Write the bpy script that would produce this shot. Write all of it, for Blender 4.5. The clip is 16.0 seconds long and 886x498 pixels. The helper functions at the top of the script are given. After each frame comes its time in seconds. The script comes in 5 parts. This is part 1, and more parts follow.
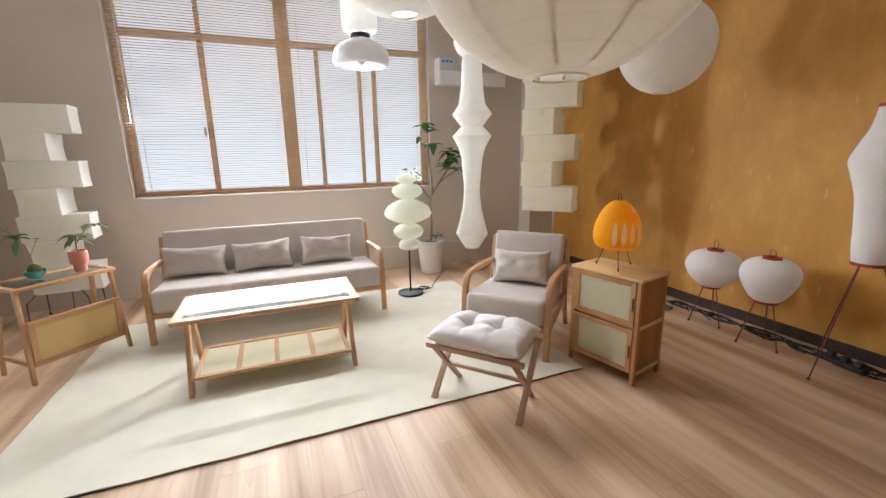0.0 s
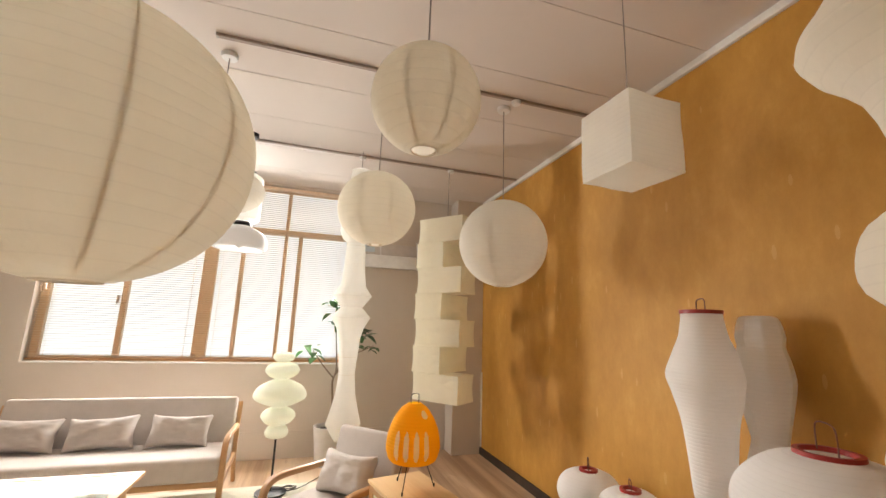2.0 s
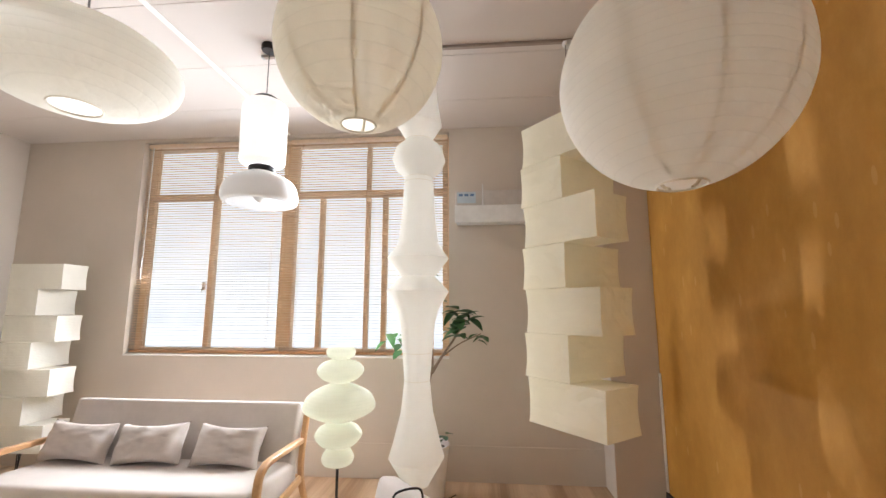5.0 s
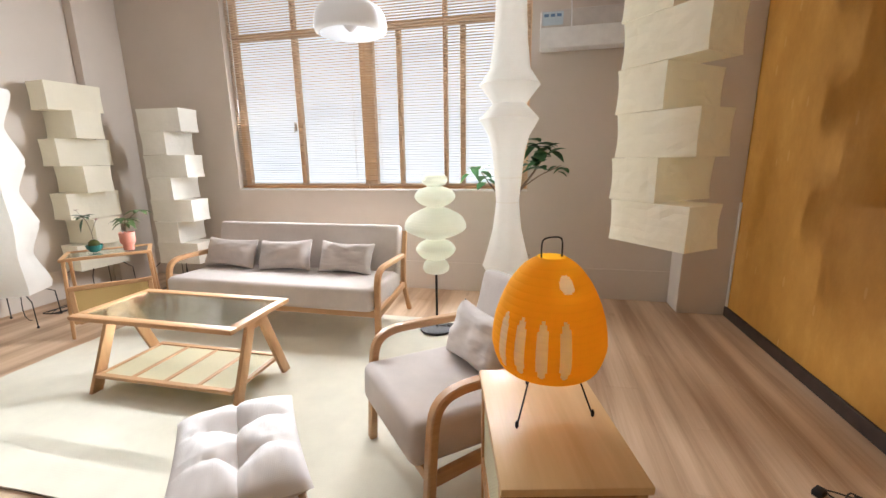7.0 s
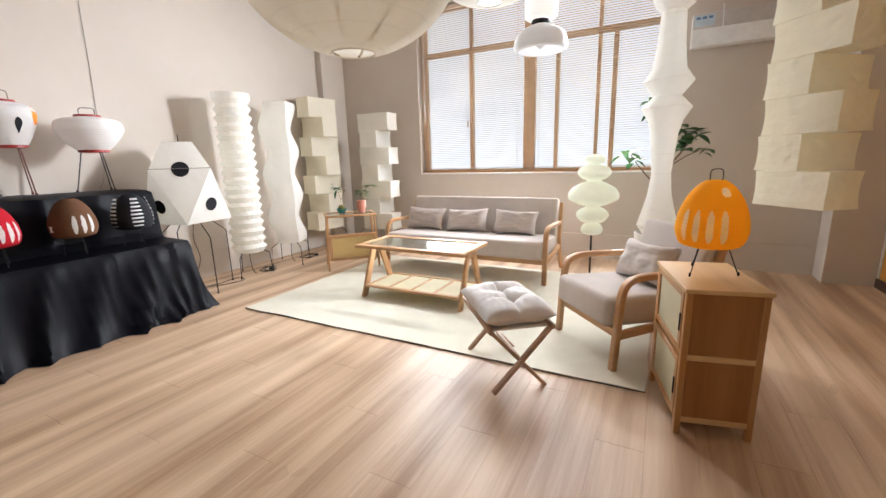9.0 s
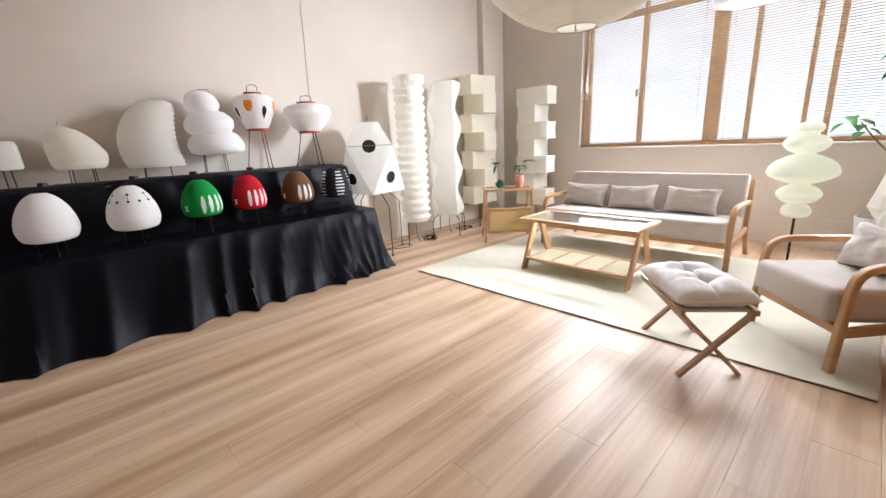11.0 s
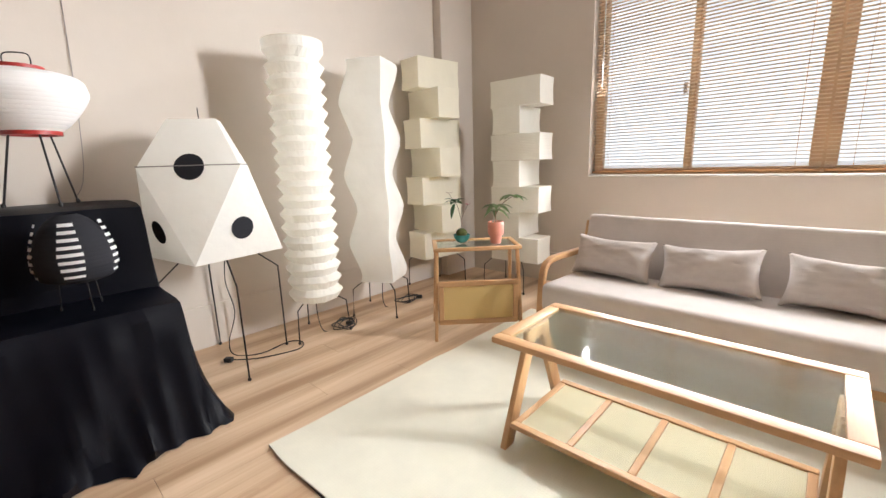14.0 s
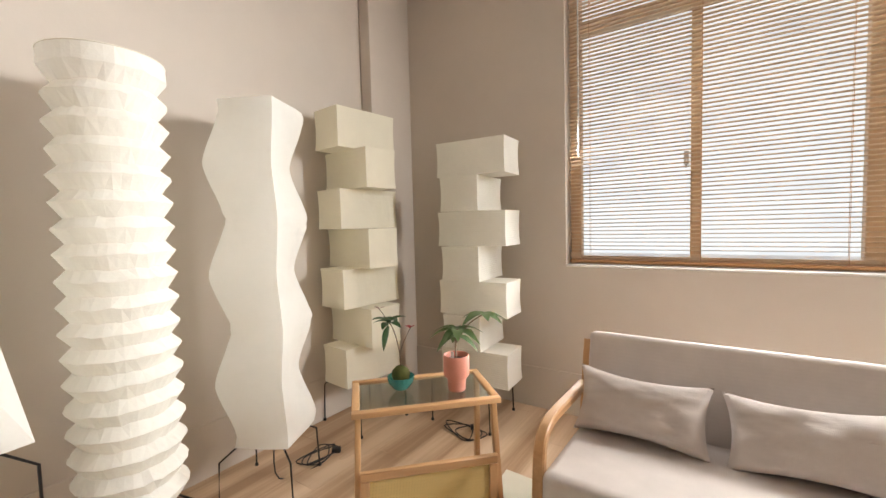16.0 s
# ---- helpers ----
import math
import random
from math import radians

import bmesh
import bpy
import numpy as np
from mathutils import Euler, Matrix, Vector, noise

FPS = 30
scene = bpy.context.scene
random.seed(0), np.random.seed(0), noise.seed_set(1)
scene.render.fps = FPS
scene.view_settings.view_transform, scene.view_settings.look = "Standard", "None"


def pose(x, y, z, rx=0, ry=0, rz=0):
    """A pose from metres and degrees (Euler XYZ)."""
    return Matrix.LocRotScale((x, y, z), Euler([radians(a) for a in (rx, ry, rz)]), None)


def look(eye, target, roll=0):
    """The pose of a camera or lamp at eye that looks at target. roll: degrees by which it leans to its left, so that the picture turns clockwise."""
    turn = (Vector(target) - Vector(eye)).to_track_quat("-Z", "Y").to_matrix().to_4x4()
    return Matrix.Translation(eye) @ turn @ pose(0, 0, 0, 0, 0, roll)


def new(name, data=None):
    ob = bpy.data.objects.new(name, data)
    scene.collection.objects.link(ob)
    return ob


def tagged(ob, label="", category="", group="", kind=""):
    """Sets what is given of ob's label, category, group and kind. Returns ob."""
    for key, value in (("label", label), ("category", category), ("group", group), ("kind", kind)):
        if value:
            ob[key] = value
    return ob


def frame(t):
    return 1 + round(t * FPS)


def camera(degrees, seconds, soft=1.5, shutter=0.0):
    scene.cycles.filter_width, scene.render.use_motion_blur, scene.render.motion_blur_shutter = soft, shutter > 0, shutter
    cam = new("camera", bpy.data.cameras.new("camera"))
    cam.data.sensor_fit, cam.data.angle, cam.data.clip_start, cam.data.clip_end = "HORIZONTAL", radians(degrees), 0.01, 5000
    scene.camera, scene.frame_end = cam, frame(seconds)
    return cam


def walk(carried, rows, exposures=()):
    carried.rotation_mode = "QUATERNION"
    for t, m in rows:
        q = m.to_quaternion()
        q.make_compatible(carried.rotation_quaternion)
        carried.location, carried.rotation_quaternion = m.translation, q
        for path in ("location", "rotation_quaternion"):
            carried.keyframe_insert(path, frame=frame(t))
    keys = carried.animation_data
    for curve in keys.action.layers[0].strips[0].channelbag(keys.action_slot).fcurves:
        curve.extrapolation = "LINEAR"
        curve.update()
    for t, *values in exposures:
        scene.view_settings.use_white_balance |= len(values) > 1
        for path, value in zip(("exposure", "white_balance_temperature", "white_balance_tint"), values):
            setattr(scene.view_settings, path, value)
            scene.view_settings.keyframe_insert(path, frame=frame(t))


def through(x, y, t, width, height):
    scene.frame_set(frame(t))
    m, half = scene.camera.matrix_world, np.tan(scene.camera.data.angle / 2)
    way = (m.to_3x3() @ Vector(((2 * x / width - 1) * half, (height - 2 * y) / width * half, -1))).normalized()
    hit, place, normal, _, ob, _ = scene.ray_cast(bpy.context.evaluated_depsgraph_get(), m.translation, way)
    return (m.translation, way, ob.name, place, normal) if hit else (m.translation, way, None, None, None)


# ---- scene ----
cam = camera(94.3, 16.0)
METRES, EYE, TILT, LEAN, TURN = 8.8, 1.364, 0.0, 0.0, -22.1
ROWS = [
    (0.0, 0.0, 0.0, 0.0, -0.21, -12.6, 0.94),
    (0.5, 0.0481, 0.0051, 0.0012, -4.29, -9.91, -0.46),
    (1.0, 0.0881, 0.0145, 0.0061, -4.7, -4.4, -1.34),
    (1.5, 0.1261, 0.0164, 0.01, -1.13, 2.9, -1.79),
    (2.0, 0.1589, 0.0245, 0.0143, 4.19, 10.75, -2.0),
    (2.5, 0.1723, 0.051, 0.019, 9.48, 16.77, -2.14),
    (3.0, 0.1826, 0.0863, 0.0195, 14.89, 19.9, -1.87),
    (5.5, 0.1682, 0.2185, 0.0065, 29.1, 2.11, 0.27),
    (6.0, 0.1634, 0.2159, 0.0032, 31.47, -4.39, 0.4),
    (6.5, 0.1617, 0.2043, 0.0001, 33.41, -9.11, 0.53),
    (7.0, 0.1632, 0.1783, -0.0045, 34.84, -12.51, 0.76),
    (7.5, 0.1679, 0.1555, -0.0108, 35.67, -13.84, 1.05),
    (8.0, 0.1767, 0.123, -0.0189, 38.14, -14.07, 1.45),
    (8.5, 0.1834, 0.0871, -0.0209, 42.94, -12.91, 1.57),
    (9.0, 0.1941, 0.0506, -0.0182, 49.74, -12.27, 1.56),
    (9.5, 0.1944, 0.0245, -0.0171, 56.75, -12.06, 1.57),
    (10.0, 0.2018, 0.0045, -0.0164, 62.86, -12.45, 1.81),
    (12.5, 0.1095, 0.0709, -0.0235, 69.42, -16.5, 3.45),
    (13.0, 0.0652, 0.0985, -0.0252, 67.65, -15.52, 3.25),
    (13.5, 0.0217, 0.1273, -0.0279, 66.34, -14.34, 2.83),
    (14.0, -0.0261, 0.1525, -0.0231, 65.04, -11.79, 1.8),
    (14.5, -0.0657, 0.1788, -0.0177, 64.8, -9.55, 1.17),
    (15.0, -0.104, 0.1949, -0.0147, 63.84, -6.86, 0.83),
    (15.5, -0.1288, 0.2049, -0.011, 61.37, -4.27, 1.02),
    (16.0, -0.1346, 0.209, -0.0076, 56.33, -3.2, 1.48),
]
walk(cam, [(t, pose(0, 0, EYE, TILT, LEAN, TURN) @ pose(METRES * x, METRES * y, METRES * z, 90 + pitch, roll, yaw)) for t, x, y, z, yaw, pitch, roll in ROWS],
     [(0.0, -0.86, 5750.0, 10.0), (1.5, -0.5, 6650.0, 10.0), (3.0, -0.55, 6200.0, 10.0), (5.5, -0.53, 5850.0, 10.0), (7.0, -0.62, 5850.0, 10.0), (8.5, -0.63, 5850.0, 10.0), (10.0, -0.48, 5650.0, 10.0), (12.5, -0.42, 5700.0, 10.0), (13.5, -0.56, 5900.0, 10.0), (14.5, -0.74, 6100.0, 10.0), (16.0, -0.84, 6300.0, 10.0)])

# ---- light ----
world = bpy.data.worlds.new("overcast_sky")
scene.world = world
world.use_nodes = True
wn = world.node_tree.nodes
sky = wn.new("ShaderNodeTexSky")
sky.sky_type, sky.sun_disc = "NISHITA", False
sky.sun_elevation, sky.sun_rotation = radians(40), radians(20)
world.node_tree.links.new(sky.outputs[0], wn["Background"].inputs[0])
wn["Background"].inputs[1].default_value = 0.1
DAYLIGHT = 1.9
# skylight in the window's opening, sent level by the open slats: along its head, its sill and its two reveals
for m, wide, tall, spread, watts in ((pose(0.28, 4.87, 3.06, -62), 3.0, 0.08, 88, 78.0),
                                     (pose(0.28, 4.868, 1.05, -82), 3.0, 0.05, 130, 95.0),
                                     (look((-1.238, 4.872, 1.9), (-0.438, 4.272, 1.66)), 0.06, 1.5, 104, 74.0),
                                     (look((1.798, 4.872, 2.0), (0.968, 4.302, 1.8)), 0.06, 1.5, 88, 124.0)):
    lamp = bpy.data.lights.new("window_daylight", "AREA")
    lamp.shape, lamp.size, lamp.size_y, lamp.energy, lamp.color = "RECTANGLE", wide, tall, watts, (1.0, 0.965, 0.92)
    lamp.spread = radians(spread)
    skylight = new("window_daylight", lamp)
    skylight.matrix_basis = m


# ---- materials ----
class Nodes:
    """A small helper round one material's node tree."""

    def __init__(self, name, rough=0.6, metal=0.0):
        self.mat = bpy.data.materials.new(name)
        self.mat.use_nodes = True
        self.tree = self.mat.node_tree
        self.bsdf = self.tree.nodes["Principled BSDF"]
        self.out = self.tree.nodes["Material Output"]
        self.bsdf.inputs["Roughness"].default_value = rough
        self.bsdf.inputs["Metallic"].default_value = metal

    def add(self, kind, **inputs):
        n = self.tree.nodes.new(kind)
        for k, v in inputs.items():
            n.inputs[k].default_value = v
        return n

    def link(self, a, b):
        self.tree.links.new(a, b)

    def coords(self, scale=(1, 1, 1), source="Object"):
        c = self.tree.nodes.new("ShaderNodeTexCoord")
        m = self.tree.nodes.new("ShaderNodeMapping")
        m.inputs["Scale"].default_value = scale
        self.link(c.outputs[source], m.inputs["Vector"])
        return m.outputs["Vector"]

    def noise(self, vec, scale, detail=4.0, rough=0.6):
        n = self.add("ShaderNodeTexNoise", Scale=scale, Detail=detail, Roughness=rough)
        self.link(vec, n.inputs["Vector"])
        return n.outputs["Fac"]

    def ramp(self, fac, stops):
        r = self.tree.nodes.new("ShaderNodeValToRGB")
        e = r.color_ramp.elements
        while len(e) < len(stops):
            e.new(0.5)
        for el, (p, c) in zip(e, stops):
            el.position, el.color = p, (*c, 1)
        self.link(fac, r.inputs["Fac"])
        return r.outputs["Color"]

    def mix(self, a, b, fac, mode="MIX"):
        m = self.tree.nodes.new("ShaderNodeMix")
        m.data_type, m.blend_type = "RGBA", mode
        for v, i in ((fac, 0), (a, 6), (b, 7)):
            if isinstance(v, (int, float)):
                m.inputs[i].default_value = v
            elif isinstance(v, tuple):
                m.inputs[i].default_value = (*v, 1)
            else:
                self.link(v, m.inputs[i])
        return m.outputs[2]

    def math(self, op, a, b=0.0):
        m = self.tree.nodes.new("ShaderNodeMath")
        m.operation = op
        for v, i in ((a, 0), (b, 1)):
            if isinstance(v, (int, float)):
                m.inputs[i].default_value = v
            else:
                self.link(v, m.inputs[i])
        return m.outputs[0]

    def bump(self, height, strength=0.3, dist=0.01):
        b = self.add("ShaderNodeBump", Strength=strength, Distance=dist)
        self.link(height, b.inputs["Height"])
        self.link(b.outputs["Normal"], self.bsdf.inputs["Normal"])
        return b.outputs["Normal"]

    def colour(self, c):
        if isinstance(c, tuple):
            self.bsdf.inputs["Base Color"].default_value = (*c, 1)
        else:
            self.link(c, self.bsdf.inputs["Base Color"])


def tint(c, k):
    return tuple(min(1.0, v * k) for v in c)


def plaster(name, c, spot=0.06, rough=0.85, bump=0.15):
    n = Nodes(name, rough)
    v = n.coords()
    big = n.noise(v, 0.9, 5)
    fine = n.noise(v, 60, 3)
    col = n.ramp(big, [(0.3, tint(c, 1 - spot)), (0.7, tint(c, 1 + spot))])
    n.colour(n.mix(col, tint(c, 0.9), n.math("MULTIPLY", fine, 0.15)))
    n.bump(fine, bump, 0.002)
    return n.mat


def ochre_plaster():
    n = Nodes("ochre_trowelled_plaster", 0.62)
    v = n.coords((1, 1, 1))
    big = n.noise(v, 0.8, 6, 0.65)
    mid = n.noise(n.coords((1, 1, 0.55)), 5, 6, 0.7)
    fine = n.noise(n.coords((1, 1, 0.25)), 45, 3)
    flecks = n.tree.nodes.new("ShaderNodeTexVoronoi")
    flecks.inputs["Scale"].default_value = 9
    n.link(n.coords((1, 1.0, 0.3)), flecks.inputs["Vector"])
    col = n.ramp(mid, [(0.25, (0.46, 0.22, 0.032)), (0.55, (0.56, 0.285, 0.047)), (0.8, (0.66, 0.36, 0.075))])
    col = n.mix(col, (0.42, 0.2, 0.035), n.math("MULTIPLY", n.math("GREATER_THAN", big, 0.55), 0.08))
    fl = n.math("MULTIPLY", n.math("LESS_THAN", flecks.outputs["Distance"], 0.1), 0.34)
    col = n.mix(col, (0.72, 0.44, 0.15), fl)
    n.colour(col)
    n.bump(n.math("ADD", n.math("ADD", mid, n.math("MULTIPLY", fine, 0.3)), n.math("MULTIPLY", fl, 0.6)), 0.45, 0.006)
    return n.mat


def wood(name, dark, light, rough=0.42, axis=0, size=1.0, per_piece=False, gloss=0.5):
    """Straight-grained wood whose grain runs along the object's axis."""
    n = Nodes(name, rough)
    s = [14 / size, 14 / size, 14 / size]
    s[axis] = 0.9 / size
    v = n.coords(tuple(s))
    if per_piece:
        info = n.tree.nodes.new("ShaderNodeObjectInfo")
        off = n.tree.nodes.new("ShaderNodeVectorMath")
        off.operation = "MULTIPLY_ADD"
        n.link(info.outputs["Random"], off.inputs[0])
        off.inputs[1].default_value = (37, 51, 23)
        n.link(v, off.inputs[2])
        v = off.outputs[0]
    g = n.noise(v, 1.0, 5, 0.6)
    f = n.noise(v, 5.0, 3, 0.7)
    col = n.ramp(n.math("ADD", n.math("MULTIPLY", g, 0.75), n.math("MULTIPLY", f, 0.25)), [(0.3, dark), (0.68, light)])
    if per_piece:
        col = n.mix(col, tint(dark, 0.95), n.math("MULTIPLY", info.outputs["Random"], 0.2))
    n.colour(col)
    n.bsdf.inputs["Specular IOR Level"].default_value = gloss
    n.bump(f, 0.12, 0.002)
    return n.mat


def floor_oak():
    """Printed oak boards: broad soft figure along the board, fine grain, a few knots, each board its own cut."""
    n = Nodes("oak_laminate", 0.42)
    info = n.tree.nodes.new("ShaderNodeObjectInfo")

    def own(scale):
        off = n.tree.nodes.new("ShaderNodeVectorMath")
        off.operation = "MULTIPLY_ADD"
        n.link(info.outputs["Random"], off.inputs[0])
        off.inputs[1].default_value = (37, 51, 23)
        n.link(n.coords(scale), off.inputs[2])
        return off.outputs[0]

    place = n.tree.nodes.new("ShaderNodeNewGeometry")
    run = n.tree.nodes.new("ShaderNodeMapping")
    run.inputs["Scale"].default_value = (6.8, 0.36, 1)
    n.link(place.outputs["Position"], run.inputs["Vector"])
    broad = n.noise(run.outputs["Vector"], 1.0, 2, 0.4)
    grain = n.noise(own((60, 2.0, 1)), 1.0, 4, 0.65)
    knot = n.noise(own((9, 3.2, 1)), 1.0, 1, 0.3)
    col = n.ramp(n.math("ADD", n.math("MULTIPLY", broad, 0.78), n.math("MULTIPLY", grain, 0.22)), [(0.37, (0.38, 0.245, 0.145)), (0.5, (0.58, 0.41, 0.265)), (0.63, (0.72, 0.55, 0.385))])
    col = n.mix(col, (0.36, 0.225, 0.135), n.math("MULTIPLY", n.math("GREATER_THAN", knot, 0.74), 0.25))
    col = n.mix(col, (0.4, 0.26, 0.16), n.math("MULTIPLY", info.outputs["Random"], 0.15))
    n.colour(col)
    n.bsdf.inputs["Specular IOR Level"].default_value = 0.36
    n.bump(grain, 0.1, 0.002)
    return n.mat


def cloth(name, c, rough=0.95, weave=420, spot=0.07, crease=0.0):
    n = Nodes(name, rough)
    v = n.coords()
    wx = n.add("ShaderNodeTexWave", Scale=weave / 6.3, Distortion=1.5)
    wy = n.add("ShaderNodeTexWave", Scale=weave / 6.3, Distortion=1.5)
    wy.bands_direction = "Y"
    n.link(v, wx.inputs["Vector"])
    n.link(v, wy.inputs["Vector"])
    thread = n.math("MULTIPLY", wx.outputs["Fac"], wy.outputs["Fac"])
    blot = n.noise(v, 6, 5)
    col = n.ramp(blot, [(0.3, tint(c, 1 - spot)), (0.7, tint(c, 1 + spot))])
    n.colour(n.mix(col, tint(c, 0.8), n.math("MULTIPLY", thread, 0.12)))
    n.bsdf.inputs["Sheen Weight"].default_value = 0.15 if c[0] > 0.1 else 0.0
    n.bsdf.inputs["Specular IOR Level"].default_value = 0.3 if c[0] > 0.1 else 0.13
    h = n.math("ADD", n.math("MULTIPLY", thread, 0.07), n.math("MULTIPLY", n.noise(n.coords((1, 1, 1)), 9, 4), crease))
    n.bump(h, 0.35, 0.006)
    return n.mat


def paper(name, c, ribs=0.0, through=0.45, crease=0.35, wrinkle=14, across=0.0):
    """Handmade lantern paper that lets light through; ribs per metre up the object's z, wire rings under the paper."""
    n = Nodes(name, 0.8)
    v = n.coords()
    blot = n.noise(v, 4, 4)
    fib = n.noise(n.coords((1, 1, 3)), 55, 4, 0.7)
    wr = n.noise(v, wrinkle, 5, 0.55)
    col = n.ramp(blot, [(0.3, tint(c, 0.98)), (0.7, tint(c, 1.04))])
    col = n.mix(col, tint(c, 0.9), n.math("MULTIPLY", fib, 0.22))
    h = n.math("MULTIPLY", wr, crease)
    h = n.math("ADD", h, n.math("MULTIPLY", fib, 0.05))
    if crease > 0.2:
        fold = n.math("ABSOLUTE", n.math("SUBTRACT", n.noise(v, wrinkle * 0.9, 2, 0.4), 0.5))
        h = n.math("ADD", h, n.math("MULTIPLY", fold, crease * 1.3))
    if ribs:
        sep = n.tree.nodes.new("ShaderNodeSeparateXYZ")
        n.link(v, sep.inputs[0])
        ring = n.math("ABSOLUTE", n.math("SINE", n.math("MULTIPLY", sep.outputs[2], ribs * math.pi)))
        h = n.math("ADD", h, n.math("MULTIPLY", n.math("POWER", ring, 0.5), 0.09))
        col = n.mix(col, tint(c, 0.8), n.math("MULTIPLY", n.math("LESS_THAN", ring, 0.16), 0.16))
    nor = n.bump(h, 0.5, 0.02)
    n.colour(col)
    tr = n.add("ShaderNodeBsdfTranslucent")
    n.link(col, tr.inputs["Color"])
    n.link(nor, tr.inputs["Normal"])
    ms = n.add("ShaderNodeMixShader", Fac=through)
    n.bsdf.inputs["Specular IOR Level"].default_value = 0.15
    n.link(n.bsdf.outputs[0], ms.inputs[1])
    n.link(tr.outputs[0], ms.inputs[2])
    n.link(ms.outputs[0], n.out.inputs["Surface"])
    return n.mat


def plain(name, c, rough=0.5, metal=0.0, spot=0.06):
    n = Nodes(name, rough, metal)
    b = n.noise(n.coords(), 12, 4)
    n.colour(n.ramp(b, [(0.3, tint(c, 1 - spot)), (0.7, tint(c, 1 + spot))]))
    return n.mat


def cane(name, c):
    """Woven cane webbing; the dark of its small holes is painted into the colour."""
    n = Nodes(name, 0.6)
    v = n.coords((1, 1, 1))
    sep = n.tree.nodes.new("ShaderNodeSeparateXYZ")
    n.link(v, sep.inputs[0])
    u = n.math("ADD", sep.outputs[0], sep.outputs[1])
    w = n.math("SUBTRACT", sep.outputs[2], n.math("SUBTRACT", sep.outputs[0], sep.outputs[1]))
    a = n.math("SINE", n.math("MULTIPLY", u, 2 * math.pi / 0.011))
    b = n.math("SINE", n.math("MULTIPLY", w, 2 * math.pi / 0.011))
    hole = n.math("MULTIPLY", n.math("GREATER_THAN", a, 0.35), n.math("GREATER_THAN", b, 0.35))
    col = n.mix(c, tint(c, 0.6), n.math("MULTIPLY", hole, 0.55))
    col = n.mix(col, tint(c, 0.8), n.math("MULTIPLY", n.noise(n.coords(), 20, 4), 0.3))
    n.colour(col)
    n.bump(n.math("MULTIPLY", a, b), 0.3, 0.002)
    tr = n.add("ShaderNodeBsdfTranslucent")
    n.link(col, tr.inputs["Color"])
    ms = n.add("ShaderNodeMixShader", Fac=0.3)
    n.link(n.bsdf.outputs[0], ms.inputs[1])
    n.link(tr.outputs[0], ms.inputs[2])
    n.link(ms.outputs[0], n.out.inputs["Surface"])
    return n.mat


def ribbed_glass(name):
    n = Nodes(name, 0.04)
    n.colour((0.82, 0.93, 0.92))
    n.bsdf.inputs["Transmission Weight"].default_value = 1.0
    n.bsdf.inputs["IOR"].default_value = 1.5
    w = n.add("ShaderNodeTexWave", Scale=40.0, Distortion=0.0)
    w.bands_direction = "Y"
    n.link(n.coords(), w.inputs["Vector"])
    n.bump(w.outputs["Fac"], 0.04, 0.002)
    return n.mat


def clear_glass(name):
    n = Nodes(name, 0.02)
    n.colour((0.97, 0.99, 0.98))
    n.bsdf.inputs["Transmission Weight"].default_value = 1.0
    n.bsdf.inputs["IOR"].default_value = 1.02
    return n.mat


def daylight_backdrop():
    """Hazy bright street outside: pale house fronts under a white sky, all burnt out by the light."""
    n = Nodes("hazy_daylight", 1.0)
    v = n.coords()
    v.node.inputs["Rotation"].default_value = (radians(90), 0, 0)
    brick = n.add("ShaderNodeTexBrick", Scale=0.32)
    brick.inputs["Color1"].default_value = (0.66, 0.7, 0.78, 1)
    brick.inputs["Color2"].default_value = (1, 0.98, 0.96, 1)
    brick.inputs["Mortar"].default_value = (0.95, 0.96, 0.97, 1)
    brick.inputs["Mortar Size"].default_value = 0.06
    n.link(v, brick.inputs["Vector"])
    col = n.mix(brick.outputs["Color"], (1.0, 0.99, 0.97), n.noise(v, 0.35, 3))
    em = n.add("ShaderNodeEmission", Strength=DAYLIGHT)
    n.link(col, em.inputs["Color"])
    n.link(em.outputs[0], n.out.inputs["Surface"])
    return n.mat


M_WALL = plaster("warm_white_wall_paint", (0.65, 0.585, 0.515))
M_CEIL = plaster("ceiling_paint", (0.71, 0.655, 0.625), 0.03)
M_OCHRE = ochre_plaster()
M_TRIM = plain("white_trim_paint", (0.8, 0.78, 0.75), 0.5)
M_FLOOR = floor_oak()
M_SUB = plain("floor_joint_brown", (0.33, 0.21, 0.13), 0.8)
M_SKIRT = plain("dark_brown_skirting", (0.045, 0.028, 0.02), 0.5, 0, 0.3)
M_OAK = wood("honey_oak", (0.43, 0.235, 0.1), (0.62, 0.38, 0.19), 0.4, 0)
M_OAKZ = wood("honey_oak_upright", (0.43, 0.235, 0.1), (0.62, 0.38, 0.19), 0.4, 2)
M_OAKY = wood("honey_oak_cross", (0.43, 0.235, 0.1), (0.62, 0.38, 0.19), 0.4, 1)
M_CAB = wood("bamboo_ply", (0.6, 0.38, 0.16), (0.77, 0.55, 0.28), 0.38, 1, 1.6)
# posts, doors and panels in darker tones than the top and rails
M_CABZ = wood("darker_bamboo_ply_upright", (0.4, 0.19, 0.06), (0.53, 0.29, 0.11), 0.4, 2, 1.6)
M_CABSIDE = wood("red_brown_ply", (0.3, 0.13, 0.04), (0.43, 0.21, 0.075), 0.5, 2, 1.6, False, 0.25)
M_ASH = wood("pale_brown_ash", (0.42, 0.27, 0.17), (0.58, 0.4, 0.27), 0.45, 0)
M_FABRIC = cloth("oatmeal_upholstery", (0.6, 0.545, 0.505), 0.95, 500)
M_PILLOW = cloth("greige_linen", (0.54, 0.49, 0.452), 0.95, 380, 0.08, 0.45)
M_PALELINEN = cloth("pale_greige_linen", (0.6, 0.55, 0.51), 0.95, 380, 0.08, 0.45)
